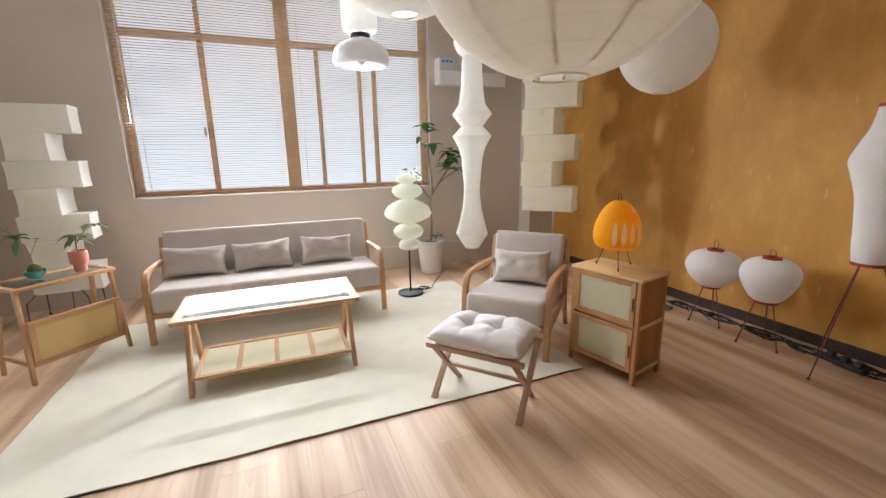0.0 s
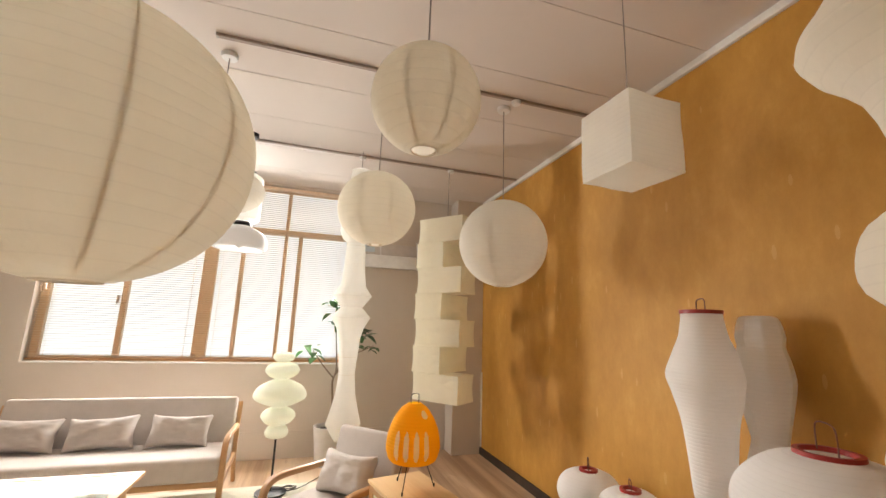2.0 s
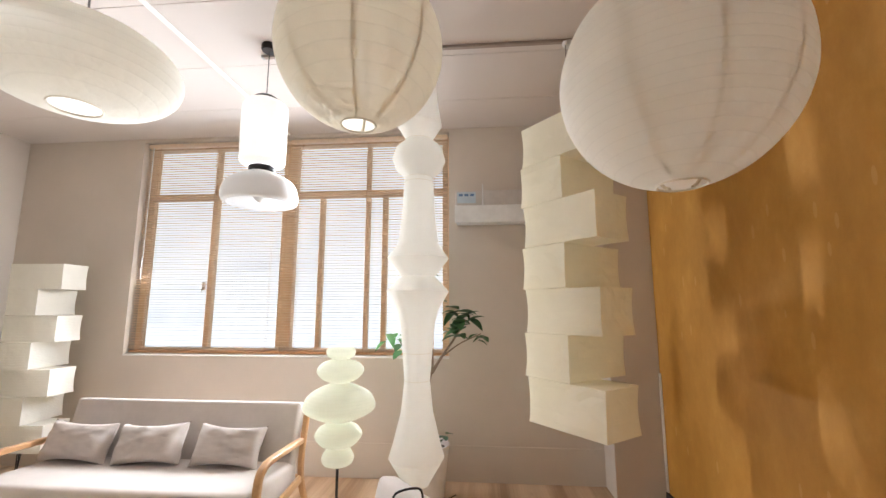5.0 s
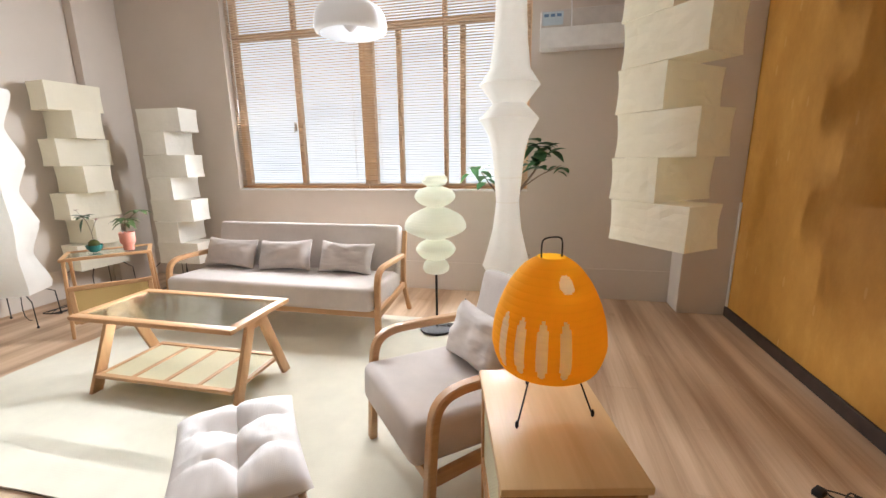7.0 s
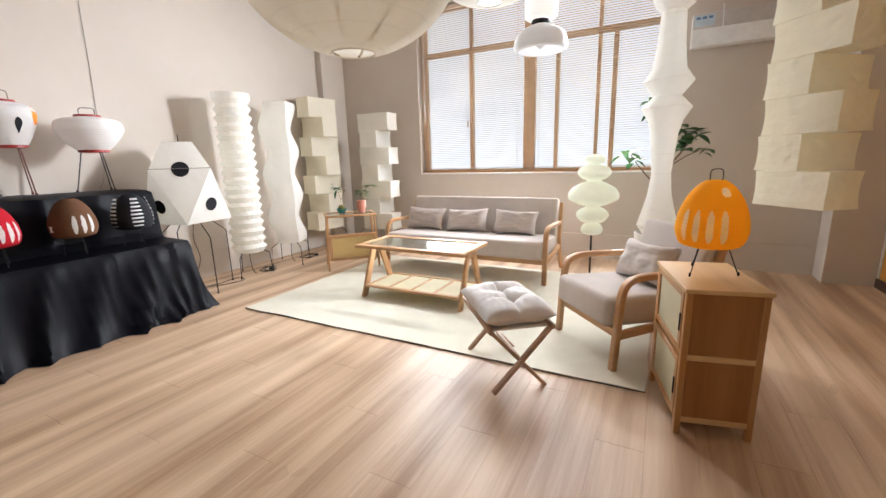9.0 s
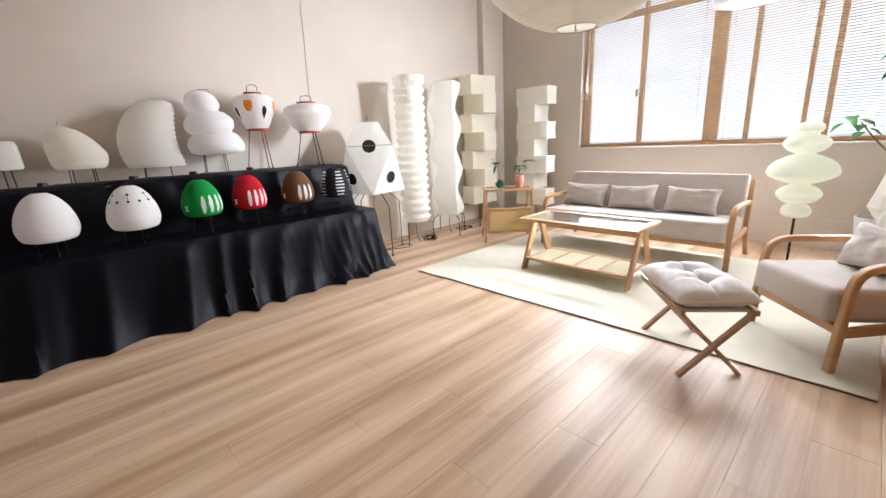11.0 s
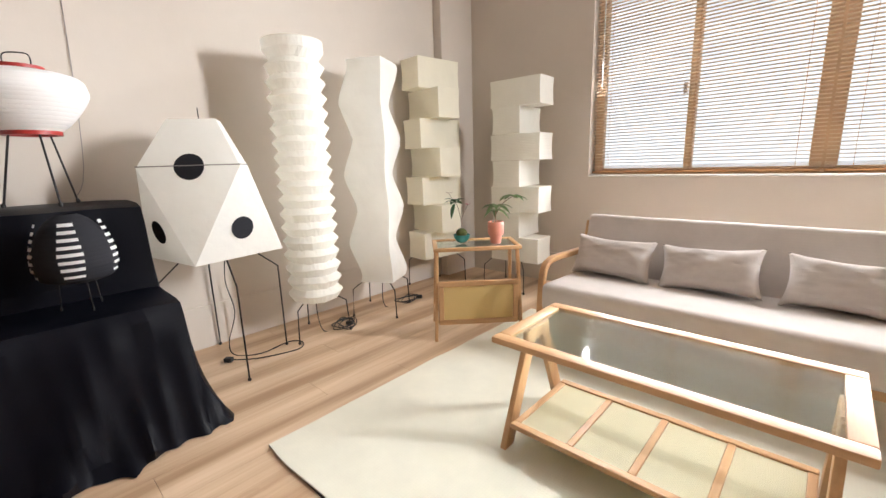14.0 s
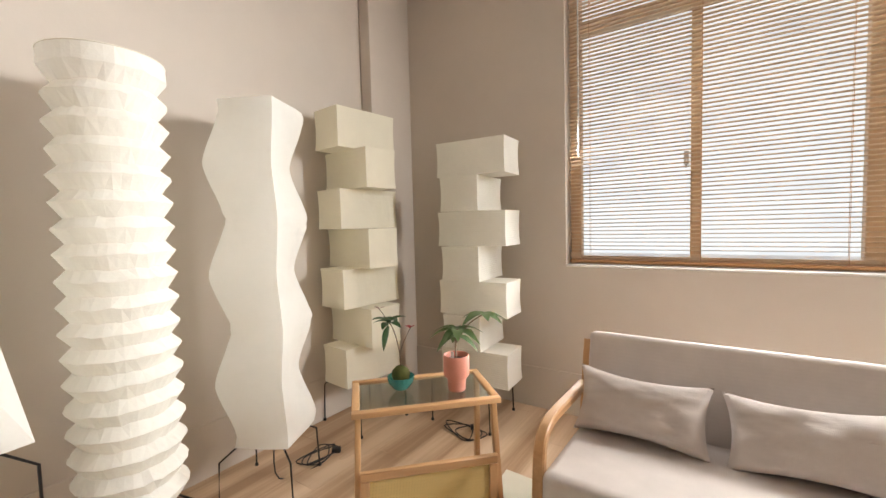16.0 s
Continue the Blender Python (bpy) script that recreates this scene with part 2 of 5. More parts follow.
M_CUSHION = cloth("off_white_cotton", (0.8, 0.77, 0.75), 0.95, 420, 0.05, 0.25)
M_RUG = cloth("cream_wool_rug", (0.72, 0.69, 0.57), 1.0, 160, 0.05, 0.3)
M_RUGEDGE = plain("dark_rug_underlay", (0.05, 0.045, 0.04), 0.9)
M_BLACKCLOTH = cloth("black_cotton_cloth", (0.0022, 0.0024, 0.005), 0.44, 500, 0.2, 0.35)
M_PAPER = paper("white_lantern_paper", (0.95, 0.94, 0.89), 42, 0.6)
M_PAPERW = paper("bright_white_lantern_paper", (0.96, 0.955, 0.945), 60, 0.42, 0.05)
M_PAPERBIG = paper("ivory_lantern_paper", (0.96, 0.935, 0.85), 26, 0.6, 0.3)
M_PAPERCREAM = paper("cream_creased_paper", (0.96, 0.925, 0.79), 0, 0.46, 1.0, 6)
M_PAPERBOX = paper("off_white_ribbed_paper", (0.96, 0.945, 0.88), 75, 0.45, 0.6, 8)
M_PAPERIVORY = paper("ivory_box_paper", (0.97, 0.935, 0.81), 0, 0.45, 0.4, 8)
M_PAPERGLOW = paper("greenish_ivory_paper", (0.88, 0.89, 0.8), 55, 0.48, 0.1)
M_PAPERPLAIN = paper("smooth_white_paper", (0.96, 0.955, 0.92), 0, 0.55, 0.6, 6)
M_ORANGE = paper("orange_lantern_paper", (1.0, 0.56, 0.03), 60, 0.6, 0.1)
M_GREEN = paper("green_lantern_paper", (0.02, 0.28, 0.05), 60, 0.12, 0.1)
M_RED = paper("red_lantern_paper", (0.5, 0.012, 0.025), 60, 0.12, 0.1)
M_BROWN = paper("brown_lantern_paper", (0.15, 0.075, 0.04), 60, 0.12, 0.1)
M_BLACKP = paper("black_lantern_paper", (0.02, 0.02, 0.024), 60, 0.05, 0.1)
M_BAR = paper("cream_inlay_paper", (0.96, 0.92, 0.8), 60, 0.5, 0.1)
M_PETAL = plain("orange_paint", (0.85, 0.26, 0.02), 0.6)
M_STEEL = plain("black_steel", (0.02, 0.018, 0.018), 0.45, 0.4)
M_RUSTY = plain("dark_red_brown_wire", (0.15, 0.05, 0.032), 0.5, 0.2)
M_REDLAC = plain("red_lacquer", (0.33, 0.025, 0.02), 0.4)
M_CORD = plain("black_cord", (0.018, 0.016, 0.016), 0.6)
M_WIRE = plain("grey_suspension_cord", (0.3, 0.28, 0.27), 0.6)
M_RIB = plain("bamboo_rib", (0.84, 0.8, 0.7), 0.7)
M_BAMBOO = plain("split_bamboo", (0.62, 0.53, 0.39), 0.7)
M_CANE = cane("yellow_cane_webbing", (0.8, 0.62, 0.28))
M_CANEPALE = cane("pale_cane_webbing", (0.76, 0.7, 0.48))
M_GLASSRIB = ribbed_glass("ribbed_table_glass")
M_GLASS = clear_glass("window_glass")
M_FRAME = plain("tan_window_frame", (0.8, 0.58, 0.37), 0.45)
M_SLAT = plain("blind_slat", (0.86, 0.69, 0.51), 0.45)
M_RAIL = wood("orange_blind_rail", (0.5, 0.25, 0.1), (0.6, 0.33, 0.15), 0.4, 0)
M_WHITEPL = plain("white_plastic", (0.78, 0.78, 0.78), 0.35)
M_GREYPL = plain("grey_plastic", (0.42, 0.42, 0.42), 0.5)
M_TERRA = plain("pink_terracotta", (0.62, 0.25, 0.18), 0.6)
M_TEAL = plain("teal_glaze", (0.04, 0.22, 0.19), 0.25)
M_POT = plain("white_planter", (0.72, 0.7, 0.68), 0.5)
M_SOIL = plain("dark_soil", (0.05, 0.035, 0.025), 0.95, 0, 0.4)
M_MOSS = plain("moss", (0.09, 0.1, 0.02), 0.95, 0, 0.5)
M_BARK = plain("grey_brown_bark", (0.24, 0.18, 0.13), 0.9, 0, 0.25)


def leaf_mat(name, c):
    n = Nodes(name, 0.4)
    r = n.tree.nodes.new("ShaderNodeObjectInfo")
    col = n.ramp(r.outputs["Random"], [(0.1, tint(c, 0.65)), (0.9, tint(c, 1.35))])
    n.colour(col)
    tr = n.add("ShaderNodeBsdfTranslucent")
    n.link(col, tr.inputs["Color"])
    ms = n.add("ShaderNodeMixShader", Fac=0.3)
    n.link(n.bsdf.outputs[0], ms.inputs[1])
    n.link(tr.outputs[0], ms.inputs[2])
    n.link(ms.outputs[0], n.out.inputs["Surface"])
    return n.mat


M_LEAF = leaf_mat("fiddle_leaf_green", (0.055, 0.13, 0.045))
M_LEAFPALE = leaf_mat("pale_house_plant_green", (0.13, 0.2, 0.08))
M_LEAFRED = leaf_mat("red_bud", (0.3, 0.05, 0.05))


# ---- building helpers ----
def part(name, bm, material, parent=None, label="", smooth=True, at=None):
    me = bpy.data.meshes.new(name)
    bm.normal_update()
    bm.to_mesh(me)
    bm.free()
    me.materials.append(material)
    if smooth:
        for p in me.polygons:
            p.use_smooth = True
        me.set_sharp_from_angle(angle=radians(38))
    ob = new(name, me)
    if parent is not None:
        ob.parent = parent
    if at is not None:
        ob.matrix_basis = at
    if label:
        ob["label"] = label
    return ob


def thing(name, m, label, category, group=""):
    ob = new(name)
    ob.empty_display_size = 0.1
    ob.matrix_basis = m
    return tagged(ob, label, category, group)


def box(bm, x0, x1, y0, y1, z0, z1, bevel=0.0, seg=2, m=None):
    r = bmesh.ops.create_cube(bm, size=1)
    vs = r["verts"]
    bmesh.ops.scale(bm, vec=(x1 - x0, y1 - y0, z1 - z0), verts=vs)
    bmesh.ops.translate(bm, vec=((x0 + x1) / 2, (y0 + y1) / 2, (z0 + z1) / 2), verts=vs)
    if bevel:
        es = list({e for v in vs for e in v.link_edges})
        out = bmesh.ops.bevel(bm, geom=es, offset=bevel, segments=seg, profile=0.5, affect="EDGES")
        vs = list(set(out["verts"]) | {v for v in vs if v.is_valid})
    if m is not None:
        bmesh.ops.transform(bm, matrix=m, verts=vs)
    return bm


def boxed(*a, **k):
    return box(bmesh.new(), *a, **k)


def lathe(profile, seg=48, cap0=True, cap1=True, shape=None, bm=None):
    """Turn (radius, z) pairs round z; shape(angle) scales the radius."""
    bm = bm or bmesh.new()
    rings = []
    for r, z in profile:
        ring = []
        for i in range(seg):
            a = 2 * math.pi * i / seg
            k = shape(a, z) if shape else 1.0
            ring.append(bm.verts.new((r * k * math.cos(a), r * k * math.sin(a), z)))
        rings.append(ring)
    for a, b in zip(rings, rings[1:]):
        for i in range(seg):
            j = (i + 1) % seg
            bm.faces.new((a[i], a[j], b[j], b[i]))
    if cap0:
        bm.faces.new(rings[0][::-1])
    if cap1:
        bm.faces.new(rings[-1])
    return bm


def smooth_profile(keys, n=6):
    """Points along a soft curve through (radius, z) keys."""
    out = []
    for i in range(len(keys) - 1):
        p0, p1, p2, p3 = keys[max(i - 1, 0)], keys[i], keys[i + 1], keys[min(i + 2, len(keys) - 1)]
        for s in range(n):
            t = s / n
            q = []
            for a, b, c, d in zip(p0, p1, p2, p3):
                q.append(0.5 * (2 * b + (c - a) * t + (2 * a - 5 * b + 4 * c - d) * t * t + (3 * b - a - 3 * c + d) * t ** 3))
            out.append(tuple(q))
    return out + [keys[-1]]


def tube(pts, r, seg=8, bm=None, soft=0):
    """A round bar along points; soft > 0 rounds the path."""
    bm = bm or bmesh.new()
    pts = [Vector(p) for p in pts]
    if soft:
        pts = [Vector(p) for p in smooth_profile([tuple(p) for p in pts], soft)]
    rings = []
    up = Vector((0.13, 0.21, 0.97))
    for i, p in enumerate(pts):
        d = (pts[min(i + 1, len(pts) - 1)] - pts[max(i - 1, 0)]).normalized()
        side = d.cross(up)
        side = side.normalized() if side.length > 0.1 else d.cross(Vector((1, 0, 0))).normalized()
        top = side.cross(d)
        rad = r[i * (len(r) - 1) // max(1, len(pts) - 1)] if isinstance(r, (list, tuple)) else r
        rings.append([bm.verts.new(p + rad * (math.cos(2 * math.pi * k / seg) * side + math.sin(2 * math.pi * k / seg) * top)) for k in range(seg)])
    for a, b in zip(rings, rings[1:]):
        for k in range(seg):
            bm.faces.new((a[k], a[(k + 1) % seg], b[(k + 1) % seg], b[k]))
    bm.faces.new(rings[0][::-1])
    bm.faces.new(rings[-1])
    return bm


def bar(p, q, w, t, bevel=0.004, side=(0, 0, 1)):
    """A straight board from p to q, w wide along side, t thick."""
    p, q = Vector(p), Vector(q)
    d = (q - p)
    z = d.normalized()
    s = Vector(side)
    x = (s - z * s.dot(z)).normalized()
    y = z.cross(x)
    m = Matrix.Translation((p + q) / 2) @ Matrix((x, y, z)).transposed().to_4x4()
    bm = bmesh.new()
    box(bm, -w / 2, w / 2, -t / 2, t / 2, -d.length / 2, d.length / 2, bevel, 2)
    bmesh.ops.transform(bm, matrix=m, verts=bm.verts)
    return bm


def ribbon(path, w, t, bevel=0.006):
    """A bent-wood strip: rectangular section (w across x, t in the plane) swept along (y, z) points; centred on x = 0."""
    bm = bmesh.new()
    pts = [Vector((0, a, b)) for a, b in path]
    rings = []
    for i, p in enumerate(pts):
        d = (pts[min(i + 1, len(pts) - 1)] - pts[max(i - 1, 0)]).normalized()
        nrm = Vector((0, -d.z, d.y))
        ring = []
        b = bevel
        for sx, sn in ((w / 2 - b, -t / 2), (w / 2, -t / 2 + b), (w / 2, t / 2 - b), (w / 2 - b, t / 2), (-w / 2 + b, t / 2), (-w / 2, t / 2 - b), (-w / 2, -t / 2 + b), (-w / 2 + b, -t / 2)):
            ring.append(bm.verts.new(p + Vector((sx, 0, 0)) + nrm * sn))
        rings.append(ring)
    for a, b in zip(rings, rings[1:]):
        for k in range(8):
            bm.faces.new((a[k], b[k], b[(k + 1) % 8], a[(k + 1) % 8]))
    bm.faces.new(rings[0])
    bm.faces.new(rings[-1][::-1])
    bmesh.ops.recalc_face_normals(bm, faces=bm.faces)
    return bm


def pillow(w, h, d, n=18, pinch=0.12, seed=0, tufts=()):
    """A stuffed cushion in the xz plane, d thick along y, with drawn-in edges and creases; or with tufted dimples."""
    bm = bmesh.new()
    sides = []
    for s in (-1, 1):
        grid = []
        for i in range(n + 1):
            row = []
            for j in range(n + 1):
                u, v = 2 * i / n - 1, 2 * j / n - 1
                puff = max(0.0, (1 - u ** 4) * (1 - v ** 4)) ** 0.55
                x = u * w / 2 * (1 - pinch * (1 - v * v) * abs(u) ** 3 * 0.5)
                z = v * h / 2 * (1 - pinch * (1 - u * u) * abs(v) ** 3)
                y = s * d / 2 * puff
                y += s * puff * 0.13 * d * noise.noise(Vector((u * 2.2 + seed, v * 2.2, seed * 1.7)))
                y += s * puff * 0.045 * d * noise.noise(Vector((u * 5 + v * 3 + seed * 3, v * 7 - u * 2, s + seed)))
                for tu, tv in tufts:
                    q = ((u - tu) * w / 0.4) ** 2 + ((v - tv) * h / 0.4) ** 2
                    y -= s * d * 0.36 * math.exp(-q * 22) if s > 0 else 0
                    near = min(abs((u - tu) * w), abs((v - tv) * h))
                    if s > 0:
                        y -= d * 0.07 * math.exp(-(near / 0.022) ** 2) * puff
                row.append((x, y, z))
            grid.append(row)
        sides.append(grid)
    vs = [[[None] * (n + 1) for _ in range(n + 1)] for _ in range(2)]
    for k in range(2):
        for i in range(n + 1):
            for j in range(n + 1):
                edge = i in (0, n) or j in (0, n)
                vs[k][i][j] = vs[0][i][j] if (k == 1 and edge) else bm.verts.new(sides[k][i][j])
    for k in range(2):
        for i in range(n):
            for j in range(n):
                f = (vs[k][i][j], vs[k][i + 1][j], vs[k][i + 1][j + 1], vs[k][i][j + 1])
                bm.faces.new(f if k == 0 else f[::-1])
    bmesh.ops.recalc_face_normals(bm, faces=bm.faces)
    return bm


def moved(bm, m):
    bmesh.ops.transform(bm, matrix=m, verts=bm.verts)
    return bm


def join(*bms):
    """Several pieces of one part in one mesh."""
    me = bpy.data.meshes.new("tmp")
    out = bmesh.new()
    for b in bms:
        b.to_mesh(me)
        b.free()
        out.from_mesh(me)
        me.clear_geometry()
    bpy.data.meshes.remove(me)
    return out


# ---- the room ----
X0, X1, Y0, Y1, H = -2.65, 3.5, -3.6, 4.87, 3.15
WX0, WX1, WZ0, WZ1 = -1.27, 1.83, 1.01, 3.12
T = 0.24


def structure(name, bm, mat, label, category, smooth=False):
    return tagged(part(name, bm, mat, None, "", smooth), label, category, "", "structure")


floor = structure("floor", boxed(X0, X1, Y0, Y1, -0.2, -0.012), M_SUB, "brown oak laminate floor in long boards", "floor")
north = bmesh.new()
box(north, X0 - T, WX0, Y1, Y1 + T, 0, H)
box(north, WX1, X1 + T, Y1, Y1 + T, 0, H)
box(north, WX0, WX1, Y1, Y1 + T, 0, WZ0)
box(north, WX0, WX1, Y1, Y1 + T, WZ1, H)
structure("wall_north", north, M_WALL, "warm greyish white painted wall with a wide window", "wall")
structure("wall_west", boxed(X0 - T, X0, Y0 - T, Y1, 0, H), M_WALL, "warm white painted plaster wall", "wall")
structure("wall_east", boxed(X1, X1 + T, Y0 - T, Y1, 0, H), M_OCHRE, "ochre yellow trowelled plaster wall with flecks", "wall")
structure("wall_south", boxed(X0, X1, Y0 - T, Y0, 0, H), M_WALL, "plain warm white painted wall", "wall")
ceil = bmesh.new()
box(ceil, X0 - T, X1 + T, Y0 - T, Y1 + T, H + 0.006, H + 0.2)
yy = Y0
while yy < Y1:
    box(ceil, X0, X1, yy + 0.003, min(yy + 0.61, Y1) - 0.003, H, H + 0.006)
    yy += 0.61
structure("ceiling", ceil, M_CEIL, "pale pinkish white panelled ceiling with fine seams", "ceiling")
structure("column_1", boxed(X0, X0 + 0.1, 4.41, Y1, 0, H, 0.006), M_WALL, "warm white painted pillar in the corner", "pillar")
structure("column_2", boxed(3.12, X1, 4.6, Y1, 0, H, 0.006), M_WALL, "warm white painted pillar beside the ochre wall", "pillar")
skirt = bmesh.new()
box(skirt, X0 + 0.1, 3.12, Y1 - 0.012, Y1, 0, 0.29, 0.003, 1)
structure("baseboard_1", skirt, M_WALL, "low painted skirting band below the window", "baseboard")
structure("baseboard_2", boxed(X0, X0 + 0.012, Y0, 4.41, 0, 0.29, 0.003, 1), M_WALL, "low painted skirting band on the white wall", "baseboard")
structure("baseboard_3", boxed(X1 - 0.02, X1, Y0, 4.6, 0, 0.085, 0.004, 1), M_SKIRT, "dark brown worn skirting board", "baseboard")
structure("trim_1", boxed(X1 - 0.03, X1, Y0, 4.6, H - 0.05, H, 0.005, 1), M_TRIM, "white ceiling trim above the ochre wall", "trim")
structure("trim_2", boxed(X1 - 0.014, X1 - 0.001, 4.575, 4.6, 0.085, 0.95, 0.003, 1), M_TRIM, "thin white cable cover at the wall's edge", "trim")

# window
window = tagged(new("window_1"), "wide tan-framed window with several panes", "window", "", "structure")
fy0, fy1 = Y1 + 0.12, Y1 + 0.18
TR = 2.53


def frame_bar(x0, x1, z0, z1, deep=0.0):
    part("window_frame", boxed(x0, x1, fy0 - deep, fy1, z0, z1, 0.006, 1), M_FRAME, window)


frame_bar(WX0, WX0 + 0.07, WZ0, WZ1)
frame_bar(WX1 - 0.07, WX1, WZ0, WZ1)
frame_bar(WX0 + 0.07, WX1 - 0.07, WZ0, WZ0 + 0.06)
frame_bar(WX0 + 0.07, WX1 - 0.07, WZ1 - 0.05, WZ1)
frame_bar(0.17, 0.31, WZ0 + 0.06, WZ1 - 0.05, 0.02)
for a, b in ((WX0 + 0.07, 0.17), (0.31, WX1 - 0.07)):
    frame_bar(a, b, TR, TR + 0.07, 0.01)
for x, w, z0, z1 in ((-0.54, 0.055, WZ0 + 0.06, TR), (-0.54, 0.04, TR + 0.07, WZ1 - 0.05), (0.57, 0.045, WZ0 + 0.06, TR), (1.2, 0.05, WZ0 + 0.06, TR), (1.03, 0.04, WZ0 + 0.06, TR), (1.03, 0.04, TR + 0.07, WZ1 - 0.05)):
    frame_bar(x - w / 2, x + w / 2, z0, z1, 0.004)
for a, b in ((WX0 + 0.07, -0.56), (-0.52, 0.17), (0.31, 1.01), (1.05, WX1 - 0.07)):
    for z0, z1 in ((WZ0 + 0.06, TR), (TR + 0.07, WZ1 - 0.05)):
        g = part("pane", boxed(a, b, fy0 + 0.025, fy0 + 0.029, z0, z1), M_GLASS, window, "", False)
        g.visible_shadow = False
part("window_sill", boxed(WX0, WX1, Y1 - 0.004, fy0 - 0.02, WZ0 - 0.004, WZ0 + 0.012, 0.004, 1), M_TRIM, window, "white painted sill")
part("latch", join(boxed(-0.60, -0.575, fy0 - 0.03, fy0, 1.62, 1.7, 0.004, 1), tube([(-0.588, fy0 - 0.03, 1.66), (-0.588, fy0 - 0.045, 1.6)], 0.006)), M_WHITEPL, window, "small white latch")
back = structure("backdrop", boxed(-16, 16, 13, 13.1, -6, 14), daylight_backdrop(), "bright hazy daylight and pale houses outside", "backdrop")

# blinds


def blind(x0, x1, label):
    b = thing("venetian_blind", pose((x0 + x1) / 2, Y1 + 0.055, WZ0), label, "blind", "window blinds")
    w = (x1 - x0) / 2
    part("head_rail", boxed(-w, w, -0.02, 0.02, 2.06, 2.1, 0.004, 1), M_SLAT, b)
    part("bottom_rail", boxed(-w, w, -0.014, 0.014, 0.022, 0.042, 0.004, 1), M_RAIL, b, "orange wooden bottom rail")
    bm = bmesh.new()
    ws = 0.0125
    rows = [[bm.verts.new((sx * w, -ws + 2 * ws * k / 3, 0.0018 * (1 - (2 * k / 3 - 1) ** 2))) for k in range(4)] for sx in (-1, 1)]
    low = [[bm.verts.new(v.co - Vector((0, 0, 0.0011))) for v in r] for r in rows]
    for k in range(3):
        bm.faces.new((rows[0][k], rows[1][k], rows[1][k + 1], rows[0][k + 1]))
        bm.faces.new((low[0][k], low[0][k + 1], low[1][k + 1], low[1][k]))
    bm.faces.new((rows[0][0], low[0][0], low[1][0], rows[1][0]))
    bm.faces.new((rows[0][3], rows[1][3], low[1][3], low[0][3]))
    me = bpy.data.meshes.new("slat")
    bm.to_mesh(me)
    bm.free()
    me.materials.append(M_SLAT)
    n = 86
    for i in range(n):
        s = new("slat", me)
        s.parent = b
        z = 0.055 + 0.006 * i if i < 6 else 0.085 + (i - 5) * 0.0243
        s.matrix_basis = pose(0, 0.001 * math.sin(i * 1.7), z, -13 + 1.2 * math.sin(i * 2.3) if i > 5 else -3)
    for x in (-w + 0.13, 0.0, w - 0.13):
        for y in (-0.0135, 0.0135):
            part("ladder_cord", tube([(x, y, 0.03), (x, y, 2.07)], 0.0013, 5), M_RAIL, b)
    return b


bl = blind(WX0 + 0.015, 0.235, "pale slatted venetian blind with tan cords, lowered and open")
br = blind(0.25, WX1 - 0.015, "pale slatted venetian blind with tan cords, lowered and open")
part("tilt_wand", tube([(-0.68, -0.03, 0.72), (-0.68, -0.026, 2.06)], 0.005, 8), M_WHITEPL, bl, "clear white tilt wand")


# ---- seating ----
def seat_unit(name, m, w, label, pillows, depth=0.76, top=0.76, cover=M_PILLOW):
    """A bent-wood framed sofa or armchair; the origin lies between the front feet, the back along +y."""
    s = thing(name, m, label, "armchair" if w < 1 else "sofa")
    h = w / 2
    side = [(0.0, 0.0), (0.012, 0.2), (0.022, 0.36), (0.035, 0.46), (0.06, 0.508), (0.11, 0.535), (0.2, 0.542), (0.42, 0.534), (0.6, 0.528)]
    side = [(a, b) for a, b in smooth_profile(side, 4)]
    rear = smooth_profile([(0.7, 0.72), (0.64, 0.5), (0.62, 0.34), (0.655, 0.2), (depth, 0.0)], 5)
    for sx in (-1, 1):
        at = pose(sx * (h - 0.022), 0, 0)
        part("arm_frame", ribbon(side, 0.044, 0.036), M_OAKY, s, "", True, at)
        part("back_leg", ribbon(rear, 0.036, 0.04), M_OAKZ, s, "", True, at)
        part("side_rail", bar((sx * (h - 0.022), 0.015, 0.215), (sx * (h - 0.022), 0.64, 0.275), 0.05, 0.026), M_OAKY, s)
    part("front_rail", boxed(-h + 0.044, h - 0.044, 0.0, 0.03, 0.205, 0.25, 0.005), M_OAK, s)
    part("rear_rail", boxed(-h + 0.044, h - 0.044, 0.63, 0.655, 0.24, 0.29, 0.005), M_OAK, s)
    seat = boxed(-h + 0.047, h - 0.047, -0.045, 0.62, 0.252, 0.43, 0.038, 4)
    moved(seat, Matrix.Translation((0, 0, 0.25)) @ pose(0, 0, 0, -2.5) @ Matrix.Translation((0, 0, -0.25)))
    part("seat", seat, M_FABRIC, s)
    back = boxed(-h + 0.046, h - 0.046, -0.05, 0.05, 0, top - 0.34, 0.026, 4)
    moved(back, pose(0, 0.565, 0.365, -15))
    part("backrest", back, M_FABRIC, s)
    for i, (px, pw, tilt) in enumerate(pillows):
        p = thing("pillow", m @ pose(px, 0.425, 0.535, -24, tilt, 0), "greige linen lumbar cushion leaning on the seat", "cushion", "lumbar cushions")
        part("cover", pillow(pw, 0.275, 0.15, 26, 0.2, i + w), cover, p)
    return s


seat_unit("sofa", pose(-0.058, 3.51, 0), 1.83, "three-seat sofa in oatmeal fabric with oak arms", [(-0.62, 0.5, 1.5), (-0.09, 0.5, -3), (0.47, 0.48, 2)])
seat_unit("armchair", pose(1.384, 2.316, 0, 0, 0, -48.5), 0.64, "oatmeal fabric armchair with curved oak arms", [(0.0, 0.44, -2)], 0.74, 0.75, M_PALELINEN)

